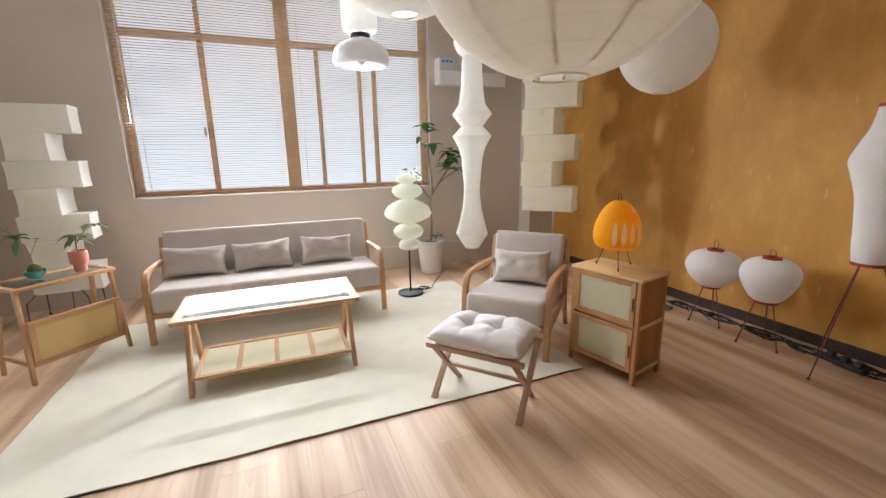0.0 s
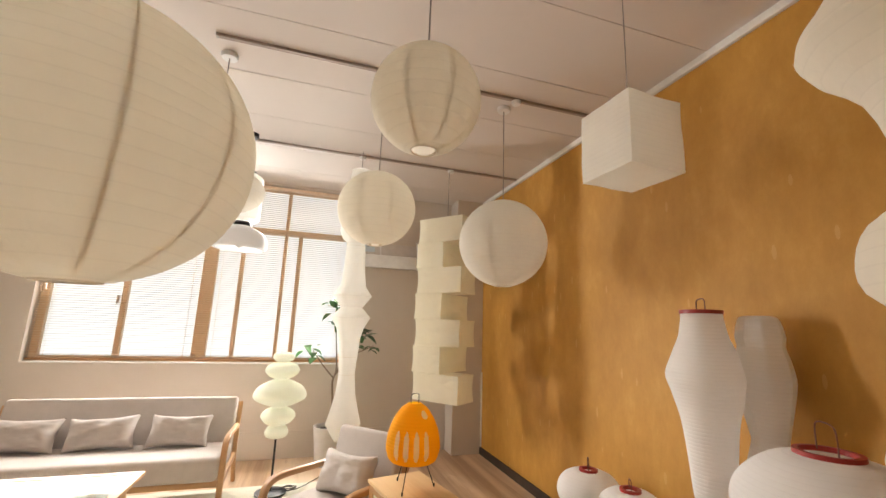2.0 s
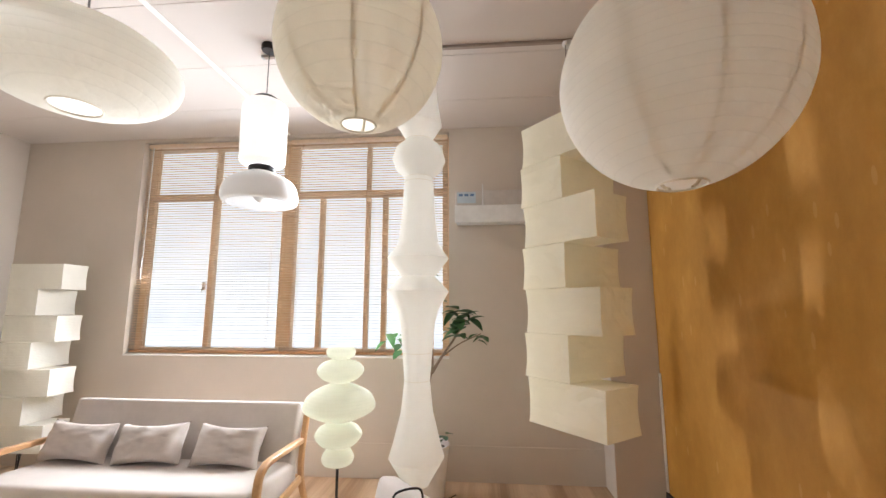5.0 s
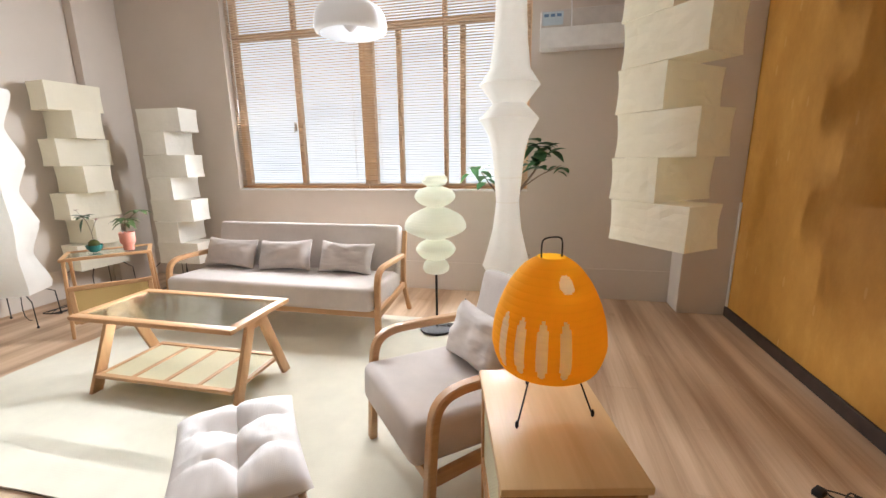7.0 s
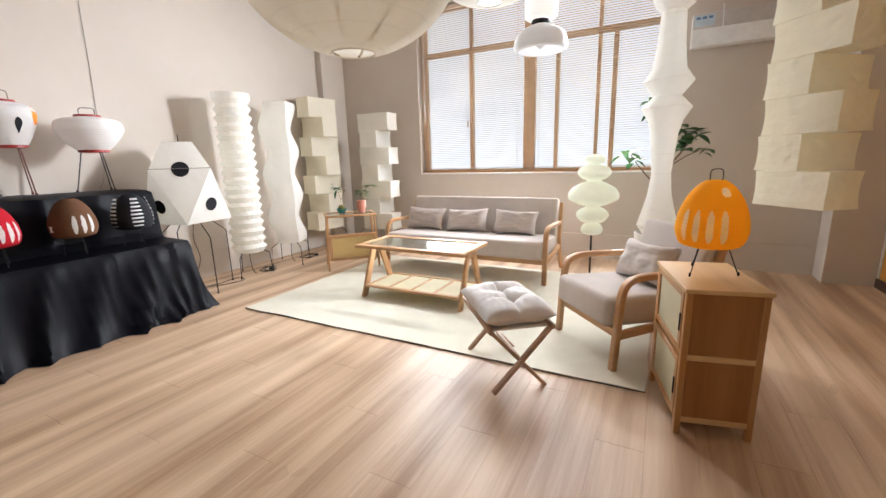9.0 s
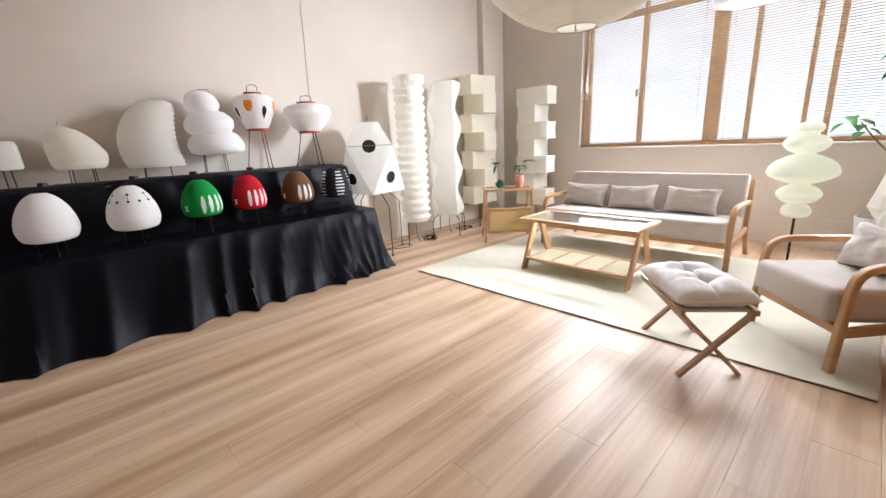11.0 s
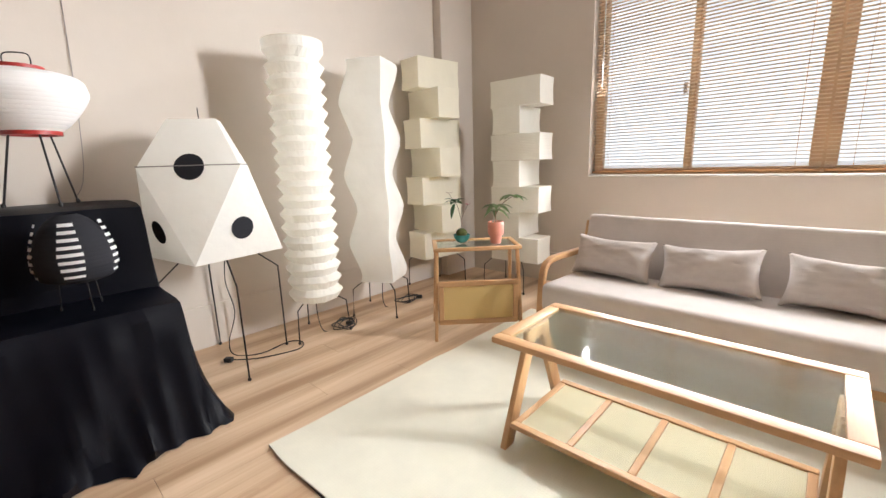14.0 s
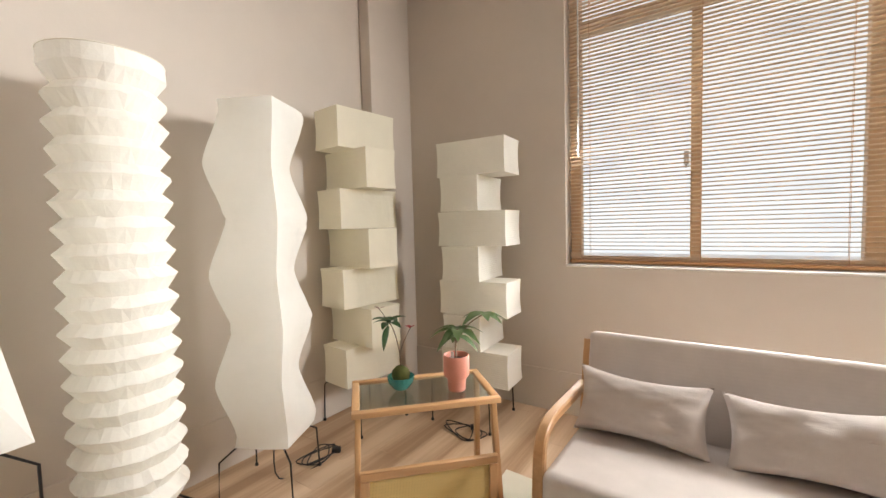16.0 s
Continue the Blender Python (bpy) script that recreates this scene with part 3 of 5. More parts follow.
# footstool
stool = thing("folding_footstool", pose(1.01, 1.89, 0, 0, 0, -51), "folding ash footstool with a tufted off-white cushion", "footstool")
for ex in (-0.255, 0.255):
    k = 0.012 if ex > 0 else -0.012
    part("leg", bar((ex, -0.15, 0.0), (ex, 0.165, 0.345), 0.034, 0.02, 0.004, (1, 0, 0)), M_ASH, stool)
    part("leg", bar((ex - 2 * k, 0.15, 0.0), (ex - 2 * k, -0.165, 0.345), 0.034, 0.02, 0.004, (1, 0, 0)), M_ASH, stool)
for y in (-0.165, 0.165):
    part("top_rail", bar((-0.28, y, 0.35), (0.28, y, 0.35), 0.03, 0.024), M_ASH, stool)
part("stretcher", bar((-0.25, 0.0, 0.168), (0.25, 0.0, 0.168), 0.02, 0.02), M_ASH, stool)
part("sling", boxed(-0.24, 0.24, -0.165, 0.165, 0.338, 0.35, 0.004, 1), M_CUSHION, stool)
cush = moved(pillow(0.53, 0.39, 0.14, 32, 0.05, 4.2, [(-0.33, 0.0), (0.33, 0.0)]), pose(0, 0, 0.405, 90, 0, 0) @ Matrix.Diagonal((1, 1, -1, 1)))
bmesh.ops.recalc_face_normals(cush, faces=cush.faces)
part("cushion", cush, M_CUSHION, stool, "plump tufted off-white cotton cushion")

# rug
rug = thing("rug", pose(0.215, 2.99, 0), "large cream woven wool rug with a dark backing", "rug")
bm = bmesh.new()
bmesh.ops.create_grid(bm, x_segments=60, y_segments=44, size=1)
for v in bm.verts:
    u, w = v.co.x, v.co.y
    v.co = Vector((u * 1.545 + 0.012 * noise.noise(Vector((w * 4, u * 0.5, 3))) * abs(u) ** 6, w * 1.06 + 0.012 * noise.noise(Vector((u * 5, 7, 0))) * abs(w) ** 6, 0.012 + 0.0022 * noise.noise(Vector((u * 4, w * 3, 1)))))
ex = bmesh.ops.extrude_face_region(bm, geom=bm.faces[:])
for v in [g for g in ex["geom"] if isinstance(g, bmesh.types.BMVert)]:
    v.co.z -= 0.007
bmesh.ops.recalc_face_normals(bm, faces=bm.faces)
part("woven_top", bm, M_RUG, rug)
part("backing", boxed(-1.542, 1.542, -1.0605, 1.06, 0.0005, 0.0055, 0.001, 1), M_RUGEDGE, rug, "dark rug backing")

# coffee table
ct = thing("coffee_table", pose(-0.083, 2.805, 0), "oak coffee table with ribbed glass top and cane shelf", "coffee table")
tw, td, th = 0.53, 0.255, 0.49
for y0, y1 in ((-td, -td + 0.055), (td - 0.055, td)):
    part("top_rail", boxed(-tw, tw, y0, y1, th - 0.026, th, 0.005), M_OAK, ct)
for x0, x1 in ((-tw, -tw + 0.055), (tw - 0.055, tw)):
    part("top_rail", boxed(x0, x1, -td + 0.055, td - 0.055, th - 0.026, th, 0.005), M_OAKY, ct)
g = part("glass_top", boxed(-tw + 0.05, tw - 0.05, -td + 0.05, td - 0.05, th - 0.012, th - 0.004), M_GLASSRIB, ct, "ribbed clear glass", False)
g.visible_shadow = False
for sx in (-1, 1):
    x = sx * 0.478
    for sy in (-1, 1):
        part("leg", bar((x, sy * 0.04, th - 0.028), (x, sy * 0.228, 0.0), 0.062, 0.026, 0.004, (0, 1, 0)), M_OAKZ, ct)
    part("brace", boxed(x - 0.012, x + 0.012, -0.09, 0.09, th - 0.085, th - 0.027, 0.003, 1), M_OAKY, ct)
sz = 0.115
for y0, y1 in ((-0.228, -0.195), (0.195, 0.228)):
    part("shelf_rail", boxed(-0.46, 0.46, y0, y1, sz - 0.012, sz + 0.01, 0.003, 1), M_OAK, ct)
for i in range(5):
    x = -0.445 + i * 0.2225
    part("shelf_slat", boxed(x - 0.014, x + 0.014, -0.195, 0.195, sz - 0.01, sz + 0.008, 0.003, 1), M_OAKY, ct)
part("cane_shelf", boxed(-0.45, 0.45, -0.2, 0.2, sz - 0.004, sz + 0.002), M_CANEPALE, ct, "woven cane panel")

# side table with cane rack
st = thing("side_table", pose(-1.43, 3.47, 0, 0, 0, 46), "small oak side table with glass top and cane panel", "side table")
a, b = 0.285, 0.17
for y0, y1 in ((-b, -b + 0.03), (b - 0.03, b)):
    part("top_rail", boxed(-a, a, y0, y1, 0.605, 0.628, 0.004), M_OAK, st)
for x0, x1 in ((-a, -a + 0.03), (a - 0.03, a)):
    part("top_rail", boxed(x0, x1, -b + 0.03, b - 0.03, 0.605, 0.628, 0.004), M_OAKY, st)
g = part("glass_top", boxed(-a + 0.026, a - 0.026, -b + 0.026, b - 0.026, 0.614, 0.622), M_GLASSRIB, st, "ribbed clear glass", False)
g.visible_shadow = False
for sx in (-1, 1):
    part("leg", bar((sx * 0.262, -0.13, 0.606), (sx * 0.285, -0.165, 0.0), 0.034, 0.022, 0.004, (0, 1, 0)), M_OAKZ, st)
    part("leg", bar((sx * 0.262, 0.1, 0.606), (sx * 0.285, 0.2, 0.0), 0.034, 0.022, 0.004, (0, 1, 0)), M_OAKZ, st)
    part("side_stretcher", bar((sx * 0.272, -0.155, 0.13), (sx * 0.276, 0.18, 0.13), 0.03, 0.02), M_OAKY, st)
pz = pose(0, -0.155, 0.11, 5)
part("panel_rail", moved(boxed(-0.262, 0.262, -0.01, 0.01, 0.27, 0.305, 0.003, 1), pz), M_OAK, st)
part("panel_rail", moved(boxed(-0.262, 0.262, -0.01, 0.01, 0.0, 0.035, 0.003, 1), pz), M_OAK, st)
for sx in (-1, 1):
    part("panel_stile", moved(boxed(sx * 0.245 - 0.017, sx * 0.245 + 0.017, -0.01, 0.01, 0.035, 0.27, 0.003, 1), pz), M_OAKZ, st)
part("cane_panel", moved(boxed(-0.23, 0.23, -0.002, 0.002, 0.033, 0.272), pz), M_CANE, st, "yellow woven cane")

# cane cabinet
cab = thing("cane_cabinet", pose(1.97, 1.9, 0, 0, 0, 13), "honey bamboo cabinet with two pale cane doors", "cabinet")
cx, cy, ch = 0.15, 0.235, 0.665
part("top", boxed(-cx - 0.008, cx + 0.008, -cy - 0.008, cy + 0.008, ch - 0.02, ch, 0.004), M_CAB, cab)
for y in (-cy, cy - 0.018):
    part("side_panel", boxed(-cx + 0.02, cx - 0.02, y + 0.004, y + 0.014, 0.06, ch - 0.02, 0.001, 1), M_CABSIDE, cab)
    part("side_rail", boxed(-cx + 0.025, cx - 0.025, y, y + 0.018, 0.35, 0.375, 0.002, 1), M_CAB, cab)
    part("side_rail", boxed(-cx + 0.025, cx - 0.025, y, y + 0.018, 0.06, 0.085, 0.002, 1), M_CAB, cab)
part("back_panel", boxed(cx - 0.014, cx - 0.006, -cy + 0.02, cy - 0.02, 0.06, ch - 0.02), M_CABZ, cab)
part("shelf", boxed(-cx + 0.02, cx - 0.016, -cy + 0.02, cy - 0.02, 0.352, 0.368), M_CAB, cab)
part("bottom_panel", boxed(-cx + 0.02, cx - 0.016, -cy + 0.02, cy - 0.02, 0.062, 0.078), M_CAB, cab)
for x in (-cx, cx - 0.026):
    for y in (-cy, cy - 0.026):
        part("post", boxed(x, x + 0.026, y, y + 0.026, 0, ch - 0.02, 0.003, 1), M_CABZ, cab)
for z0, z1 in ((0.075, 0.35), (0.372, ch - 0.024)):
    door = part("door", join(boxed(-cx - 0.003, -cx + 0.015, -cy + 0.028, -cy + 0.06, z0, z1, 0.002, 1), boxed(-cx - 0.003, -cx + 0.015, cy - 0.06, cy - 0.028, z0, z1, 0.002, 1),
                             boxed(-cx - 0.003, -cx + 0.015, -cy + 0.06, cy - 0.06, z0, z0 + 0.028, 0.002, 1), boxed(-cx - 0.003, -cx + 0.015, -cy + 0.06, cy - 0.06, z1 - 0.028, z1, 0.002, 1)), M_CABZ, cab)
    part("cane_panel", boxed(-cx + 0.003, -cx + 0.007, -cy + 0.058, cy - 0.058, z0 + 0.026, z1 - 0.026), M_CANEPALE, door, "pale woven cane")
    zc = (z0 + z1) / 2
    part("handle", boxed(-cx - 0.009, -cx - 0.003, -cy + 0.036, -cy + 0.044, zc - 0.04, zc + 0.04, 0.002, 1), M_STEEL, door, "thin dark handle")


# ---- lanterns ----
def loop_wire(w, h, r=0.003):
    return tube([(-w, 0, 0), (-w, 0, h * 0.75), (-w * 0.6, 0, h), (w * 0.6, 0, h), (w, 0, h * 0.75), (w, 0, 0)], r, 6, None, 3)


def ring_of(r, z, t=0.003, seg=32):
    bm = bmesh.new()
    rs = [[bm.verts.new(((r + t * math.cos(q)) * math.cos(2 * math.pi * i / seg), (r + t * math.cos(q)) * math.sin(2 * math.pi * i / seg), z + t * math.sin(q))) for q in (0, 1.57, 3.14, 4.71)] for i in range(seg)]
    for i in range(seg):
        for k in range(4):
            bm.faces.new((rs[i][k], rs[(i + 1) % seg][k], rs[(i + 1) % seg][(k + 1) % 4], rs[i][(k + 1) % 4]))
    return bm


def globe(x, y, z, r, k, mat, label, opening=0.22, ribs=8, wob=0.008, rose=True, group="round paper globes"):
    g = thing("globe_lantern", pose(x, y, z), label, "paper lantern", group)
    a0 = math.asin(opening)
    prof = []
    n = 40
    for i in range(n + 1):
        a = -math.pi / 2 + a0 + (math.pi - 2 * a0) * i / n
        prof.append((r * math.cos(a), r * k * math.sin(a)))
    part("shade", lathe(prof, 64, False, False, lambda q, zz: 1 + wob * max(0.0, 1 - (zz / (r * k)) ** 6 * 1.6) * noise.noise(Vector((math.cos(q) * 3, math.sin(q) * 3, zz * 9 + x)))), mat, g)
    for s in (-1, 1):
        part("rim_ring", ring_of(r * opening + 0.001, s * r * k * math.cos(a0), 0.0035), M_RIB, g)
    for i in range(ribs):
        q = 2 * math.pi * i / ribs + 0.2
        pts = [((rr - 0.0075) * math.cos(q), (rr - 0.0075) * math.sin(q), zz * 0.99) for rr, zz in prof[2:-2:2]]
        part("rib", tube(pts, 0.0048, 6), M_BAMBOO, g)
    zr = r * k * math.cos(a0)
    part("spreader", tube([(-r * opening, 0, zr), (0, 0, zr + 0.01), (r * opening, 0, zr)], 0.003, 6), M_STEEL, g)
    part("cord", tube([(0, 0, zr), (0, 0, H - z - 0.012)], 0.0035, 6), M_WIRE, g)
    part("lamp_holder", lathe([(0.02, zr - 0.11), (0.022, zr - 0.02), (0.01, zr)], 16), M_WHITEPL, g)
    if rose:
        part("ceiling_rose", lathe([(0.045, H - z - 0.03), (0.05, H - z - 0.02), (0.05, H - z)], 24), M_WHITEPL, g)
    return g


globe(0.765, 1.0, 1.965, 0.41, 0.97, M_PAPERBIG, "very large ivory paper globe with wide ribs hung low", 0.18, 10)
globe(1.724, 1.049, 2.322, 0.205, 1.0, M_PAPERBIG, "ivory paper globe with vertical ribs and open bottom", 0.23, 8)
globe(1.739, 2.294, 2.238, 0.252, 0.98, M_PAPERBIG, "ivory paper globe hung near the window", 0.2, 8)
globe(2.655, 2.3, 2.095, 0.312, 1.0, M_PAPER, "white ribbed paper globe hung by the ochre wall", 0.2, 10)
globe(0.75, 2.34, 2.262, 0.302, 0.48, M_PAPER, "flattened white paper saucer lantern with open bottom", 0.24, 0, 0.008, True, "")

# bell pendant
pd = thing("bell_pendant", pose(0.752, 3.52, 0), "white two-tier pendant lamp with black rings", "pendant lamp")
part("upper_shade", lathe(smooth_profile([(0.08, 2.325), (0.127, 2.345), (0.136, 2.39), (0.137, 2.66), (0.13, 2.73), (0.08, 2.765)], 5), 48, False, False), M_PAPERPLAIN, pd)
part("lower_shade", lathe(smooth_profile([(0.19, 2.085), (0.218, 2.1), (0.223, 2.15), (0.195, 2.22), (0.115, 2.27), (0.07, 2.29)], 6), 48, False, False), paper("thick_white_shade", (0.84, 0.84, 0.84), 0, 0.1, 0.02), pd, "white bell-shaped lower shade")
part("neck_ring", lathe([(0.072, 2.288), (0.079, 2.295), (0.079, 2.32), (0.072, 2.326)], 32), M_STEEL, pd, "black ring")
part("cap", lathe([(0.07, 2.762), (0.072, 2.78), (0.05, 2.795), (0.012, 2.8)], 32), M_STEEL, pd, "black cap")
part("cord", tube([(0, 0, 2.79), (0, 0, H - 0.02)], 0.003, 6), M_CORD, pd)
part("ceiling_rose", lathe([(0.045, H - 0.04), (0.05, H - 0.03), (0.05, H)], 24), M_STEEL, pd, "black rose")
part("bulb", lathe(smooth_profile([(0.01, 2.1), (0.04, 2.13), (0.045, 2.17), (0.025, 2.22), (0.02, 2.28)], 4), 20), M_WHITEPL, pd)


def column_lantern(x, y, keys, label, rot=0, seg=8, mat=M_PAPERPLAIN, ridge=0.04):
    """A tall hanging lantern; the shade swells and narrows, on upright wires."""
    c = thing("column_lantern", pose(x, y, 0, 0, 0, rot), label, "paper lantern", "tall hanging lanterns")
    part("shade", lathe(keys, seg * 4, False, False, lambda q, zz: 1 - ridge * abs(math.sin(q * seg / 2))), mat, c)
    top = keys[-1][1]
    for i in range(seg):
        q = 2 * math.pi * i / seg
        part("upright_wire", tube([((r - 0.004) * math.cos(q), (r - 0.004) * math.sin(q), z) for r, z in keys], 0.0016, 5), M_RIB, c)
    for r, z in keys:
        if r < 0.09:
            part("wire_ring", ring_of(r, z, 0.0016), M_RIB, c)
    part("cord", tube([(0, 0, top - 0.01), (0, 0, H)], 0.003, 6), M_WIRE, c)
    part("spreader", tube([(-keys[-1][0], 0, top), (0, 0, top + 0.005), (keys[-1][0], 0, top)], 0.002, 5), M_WIRE, c)
    return c


column_lantern(1.742, 3.535, [(0.07, 0.5), (0.155, 0.635), (0.125, 0.74), (0.09, 0.88), (0.072, 1.048), (0.085, 1.2), (0.1, 1.36), (0.125, 1.45), (0.182, 1.548), (0.1, 1.635), (0.182, 1.742), (0.12, 1.83), (0.098, 2.0), (0.088, 2.2), (0.084, 2.23), (0.135, 2.275), (0.162, 2.345), (0.14, 2.42), (0.08, 2.47), (0.14, 2.565), (0.11, 2.75), (0.095, 2.95)],
               "tall white paper column lantern with flared waists, hanging", 12)
column_lantern(2.7, 0.12, smooth_profile([(0.1, 1.0), (0.2, 1.18), (0.17, 1.35), (0.1, 1.5), (0.19, 1.6), (0.2, 1.68), (0.17, 1.76), (0.09, 1.83), (0.1, 1.9), (0.15, 2.08), (0.26, 2.22), (0.2, 2.34), (0.12, 2.55), (0.11, 2.9)], 3),
               "tall cream paper column lantern with a bulb and flare", 0, 12, M_PAPERBIG, 0.01)


def box_stack(name, m, z0, hgt, n, rects, mat, label, category, legs=False, group="", rough=0.0):
    """Paper boxes in a pile, turn and turn about; rects: x0, x1, y0, y1 of the odd and even ones."""
    s = thing(name, m, label, category, group)
    crumple = random.Random(n * 7 + 1)
    for i in range(n):
        x0, x1, y0, y1 = rects[i % len(rects)]
        za, zb = z0 + i * hgt / n, z0 + (i + 1) * hgt / n
        bm = bmesh.new()
        box(bm, x0, x1, y0, y1, za + 0.002, zb - 0.002)
        bmesh.ops.subdivide_edges(bm, edges=bm.edges[:], cuts=5 if rough > 0.004 else 7, use_grid_fill=True)
        cxm, cym = (x0 + x1) / 2, (y0 + y1) / 2
        for v in bm.verts:
            q = noise.noise_vector(v.co * 6 + Vector((i * 3.1, x0 * 9, 0)))
            dz = (v.co.z - (za + zb) / 2) / (zb - za) * 2
            inw = (1 - dz * dz) * (0.004 + rough * 0.4)
            v.co.x -= inw * (v.co.x - cxm) / (x1 - x0) * 2
            v.co.y -= inw * (v.co.y - cym) / (y1 - y0) * 2
            rim = sum((abs(v.co.x - cxm) > (x1 - x0) * 0.47, abs(v.co.y - cym) > (y1 - y0) * 0.47, abs(dz) > 0.94))
            v.co += Vector((q.x, q.y, q.z * 0.5)) * (0.004 + rough) * (1.0 if rim < 2 else 0.35)
            if rough > 0.004 and rim < 2:
                v.co += Vector((crumple.uniform(-1, 1), crumple.uniform(-1, 1), 0)) * 0.0045
        if rough > 0.004:
            bmesh.ops.triangulate(bm, faces=bm.faces[:], quad_method="SHORT_EDGE")
        part("paper_box", bm, mat, s, "", False)
    if legs:
        x0, x1, y0, y1 = rects[0]
        w0, w1, u0, u1 = rects[1]
        ax, bx, ay, by = max(x0, w0) - 0.02, min(x1, w1) + 0.02, max(y0, u0) - 0.02, min(y1, u1) + 0.02
        for lx in (ax, bx):
            for ly in (ay, by):
                ox, oy = (0.05 if lx > (ax + bx) / 2 else -0.05), (0.05 if ly > (ay + by) / 2 else -0.05)
                part("leg", join(tube([(lx, ly, z0 + 0.01), (lx + ox, ly + oy, z0 - 0.05), (lx + ox * 1.1, ly + oy * 1.1, 0.006)], 0.0045, 6), moved(lathe([(0.006, 0), (0.011, 0.006), (0.01, 0.016), (0.004, 0.022)], 10), pose(lx + ox * 1.1, ly + oy * 1.1, 0))), M_STEEL, s)
    return s


tower = box_stack("box_tower_lantern", pose(2.692, 3.252, 0, 0, 0, 128.5) @ Matrix.Scale(1, 4), 0.81, 1.75, 7, [(0, 0.51, -0.28, 0), (0.21, 0.53, -0.5, 0.0)], M_PAPERCREAM, "hanging tower of seven creased cream paper boxes", "paper lantern", False, "", 0.006)
part("cord", tube([(0.3, -0.2, 2.55), (0.3, -0.2, H)], 0.003, 6), M_WIRE, tower)
box_stack("box_floor_lamp", pose(-2.39, 4.1, 0, 0, 0, -6), 0.3, 1.74, 7, [(-0.2, 0.22, -0.12, 0.12), (-0.14, 0.1, -0.23, 0.23)][::-1], M_PAPERIVORY, "floor lamp of stacked ivory paper boxes on wire legs", "floor lamp", True, "box floor lamps", 0.002)
lamp_b = box_stack("box_floor_lamp", pose(-1.735, 4.52, 0, 0, 0, 3), 0.27, 1.565, 7, [(-0.24, 0.24, -0.12, 0.12), (-0.2, 0.07, -0.15, 0.22)], M_PAPERBOX, "floor lamp of stacked white paper boxes beside the sofa", "floor lamp", True, "box floor lamps", 0.002)

# cube lantern
cube = thing("cube_lantern", pose(2.66, 1.045, 0, 0, 0, 4), "white paper cube lantern hung by the ochre wall", "paper lantern")
bm = boxed(-0.143, 0.143, -0.143, 0.143, 2.152, 2.47)
bmesh.ops.subdivide_edges(bm, edges=bm.edges[:], cuts=9, use_grid_fill=True)
for v in bm.verts:
    v.co += noise.noise_vector(v.co * 7) * 0.006
part("shade", bm, M_PAPER, cube)
part("cord", tube([(0, 0, 2.47), (0, 0, H)], 0.0025, 6), M_WIRE, cube)


# ---- lanterns on legs ----
def legs_of(t, r0, z0, r1, n=3, turn=0.0, mat=M_STEEL, r=0.0045, elbow=None):
    for i in range(n):
        a = turn + 2 * math.pi * i / n
        c, s = math.cos(a), math.sin(a)
        pts = [(r0 * c, r0 * s, z0)]
        if elbow:
            pts.append((elbow[0] * c, elbow[0] * s, elbow[1]))
        pts.append((r1 * c, r1 * s, 0.004))
        part("leg", join(tube(pts, r, 6), moved(lathe([(r, 0), (r * 2.1, 0.005), (r * 2, 0.014), (r, 0.02)], 10), pose(r1 * c, r1 * s, 0))), mat, t)


def red_lantern(x, y, prof, z_leg, spread, label, mat=M_PAPERW, rimr=None, turn=0.3, base=0.0, hoop=0.08, rim_mat=M_REDLAC, leg_mat=M_RUSTY, group="red-rimmed lanterns"):
    t = thing("standing_lantern", pose(x, y, base), label, "paper lantern", group)
    part("shade", lathe(smooth_profile(prof, 6), 56, False, False), mat, t)
    (rb, zb), (rt, zt) = prof[0], prof[-1]
    part("top_rim", lathe([(rt - 0.012, zt - 0.004), (rt + 0.006, zt - 0.004), (rt + 0.006, zt + 0.014), (rt - 0.012, zt + 0.014), (rt - 0.012, zt - 0.004)], 36, False, False), rim_mat, t, "red rim")
    part("bottom_rim", lathe([(rb - 0.012, zb - 0.012), (rb + 0.006, zb - 0.012), (rb + 0.006, zb + 0.006), (rb - 0.012, zb + 0.006), (rb - 0.012, zb - 0.012)], 36, False, False), rim_mat, t, "red rim")
    if hoop:
        part("carrying_hoop", moved(loop_wire(rt * 0.6, hoop, 0.0028), pose(0, 0, zt + 0.008, 0, 0, 60)), leg_mat, t)
    legs_of(t, rb * 0.85, zb - 0.008, spread, 3, turn, leg_mat)
    part("inner_bulb", lathe(smooth_profile([(0.012, zb + 0.02), (0.03, zb + 0.06), (0.03, zb + 0.09), (0.01, zb + 0.12)], 3), 14), M_WHITEPL, t)
    return t


red_lantern(3.19, 2.12, [(0.062, 0.315), (0.12, 0.35), (0.182, 0.43), (0.198, 0.5), (0.165, 0.57), (0.1, 0.605), (0.052, 0.607)], 0.3, 0.13, "low white onion-shaped lantern with red rims", hoop=0.07)
red_lantern(3.14, 1.69, [(0.07, 0.338), (0.115, 0.38), (0.162, 0.47), (0.175, 0.54), (0.155, 0.6), (0.1, 0.638), (0.05, 0.641)], 0.3, 0.14, "low white turnip-shaped lantern with red rims", hoop=0.05)
red_lantern(3.2, 1.222, [(0.076, 0.712), (0.088, 0.8), (0.1, 0.95), (0.118, 1.1), (0.15, 1.22), (0.172, 1.305), (0.14, 1.4), (0.108, 1.48), (0.094, 1.55), (0.088, 1.6)], 0.7, 0.3, "tall white vase-shaped lantern with red rims", hoop=0.06, turn=0.9)
red_lantern(3.17, 0.74, [(0.09, 0.7), (0.19, 0.735), (0.28, 0.82), (0.305, 0.905), (0.27, 0.99), (0.18, 1.065), (0.095, 1.09)], 0.7, 0.3, "wide white oval lantern with red rims", hoop=0.1, turn=0.5)

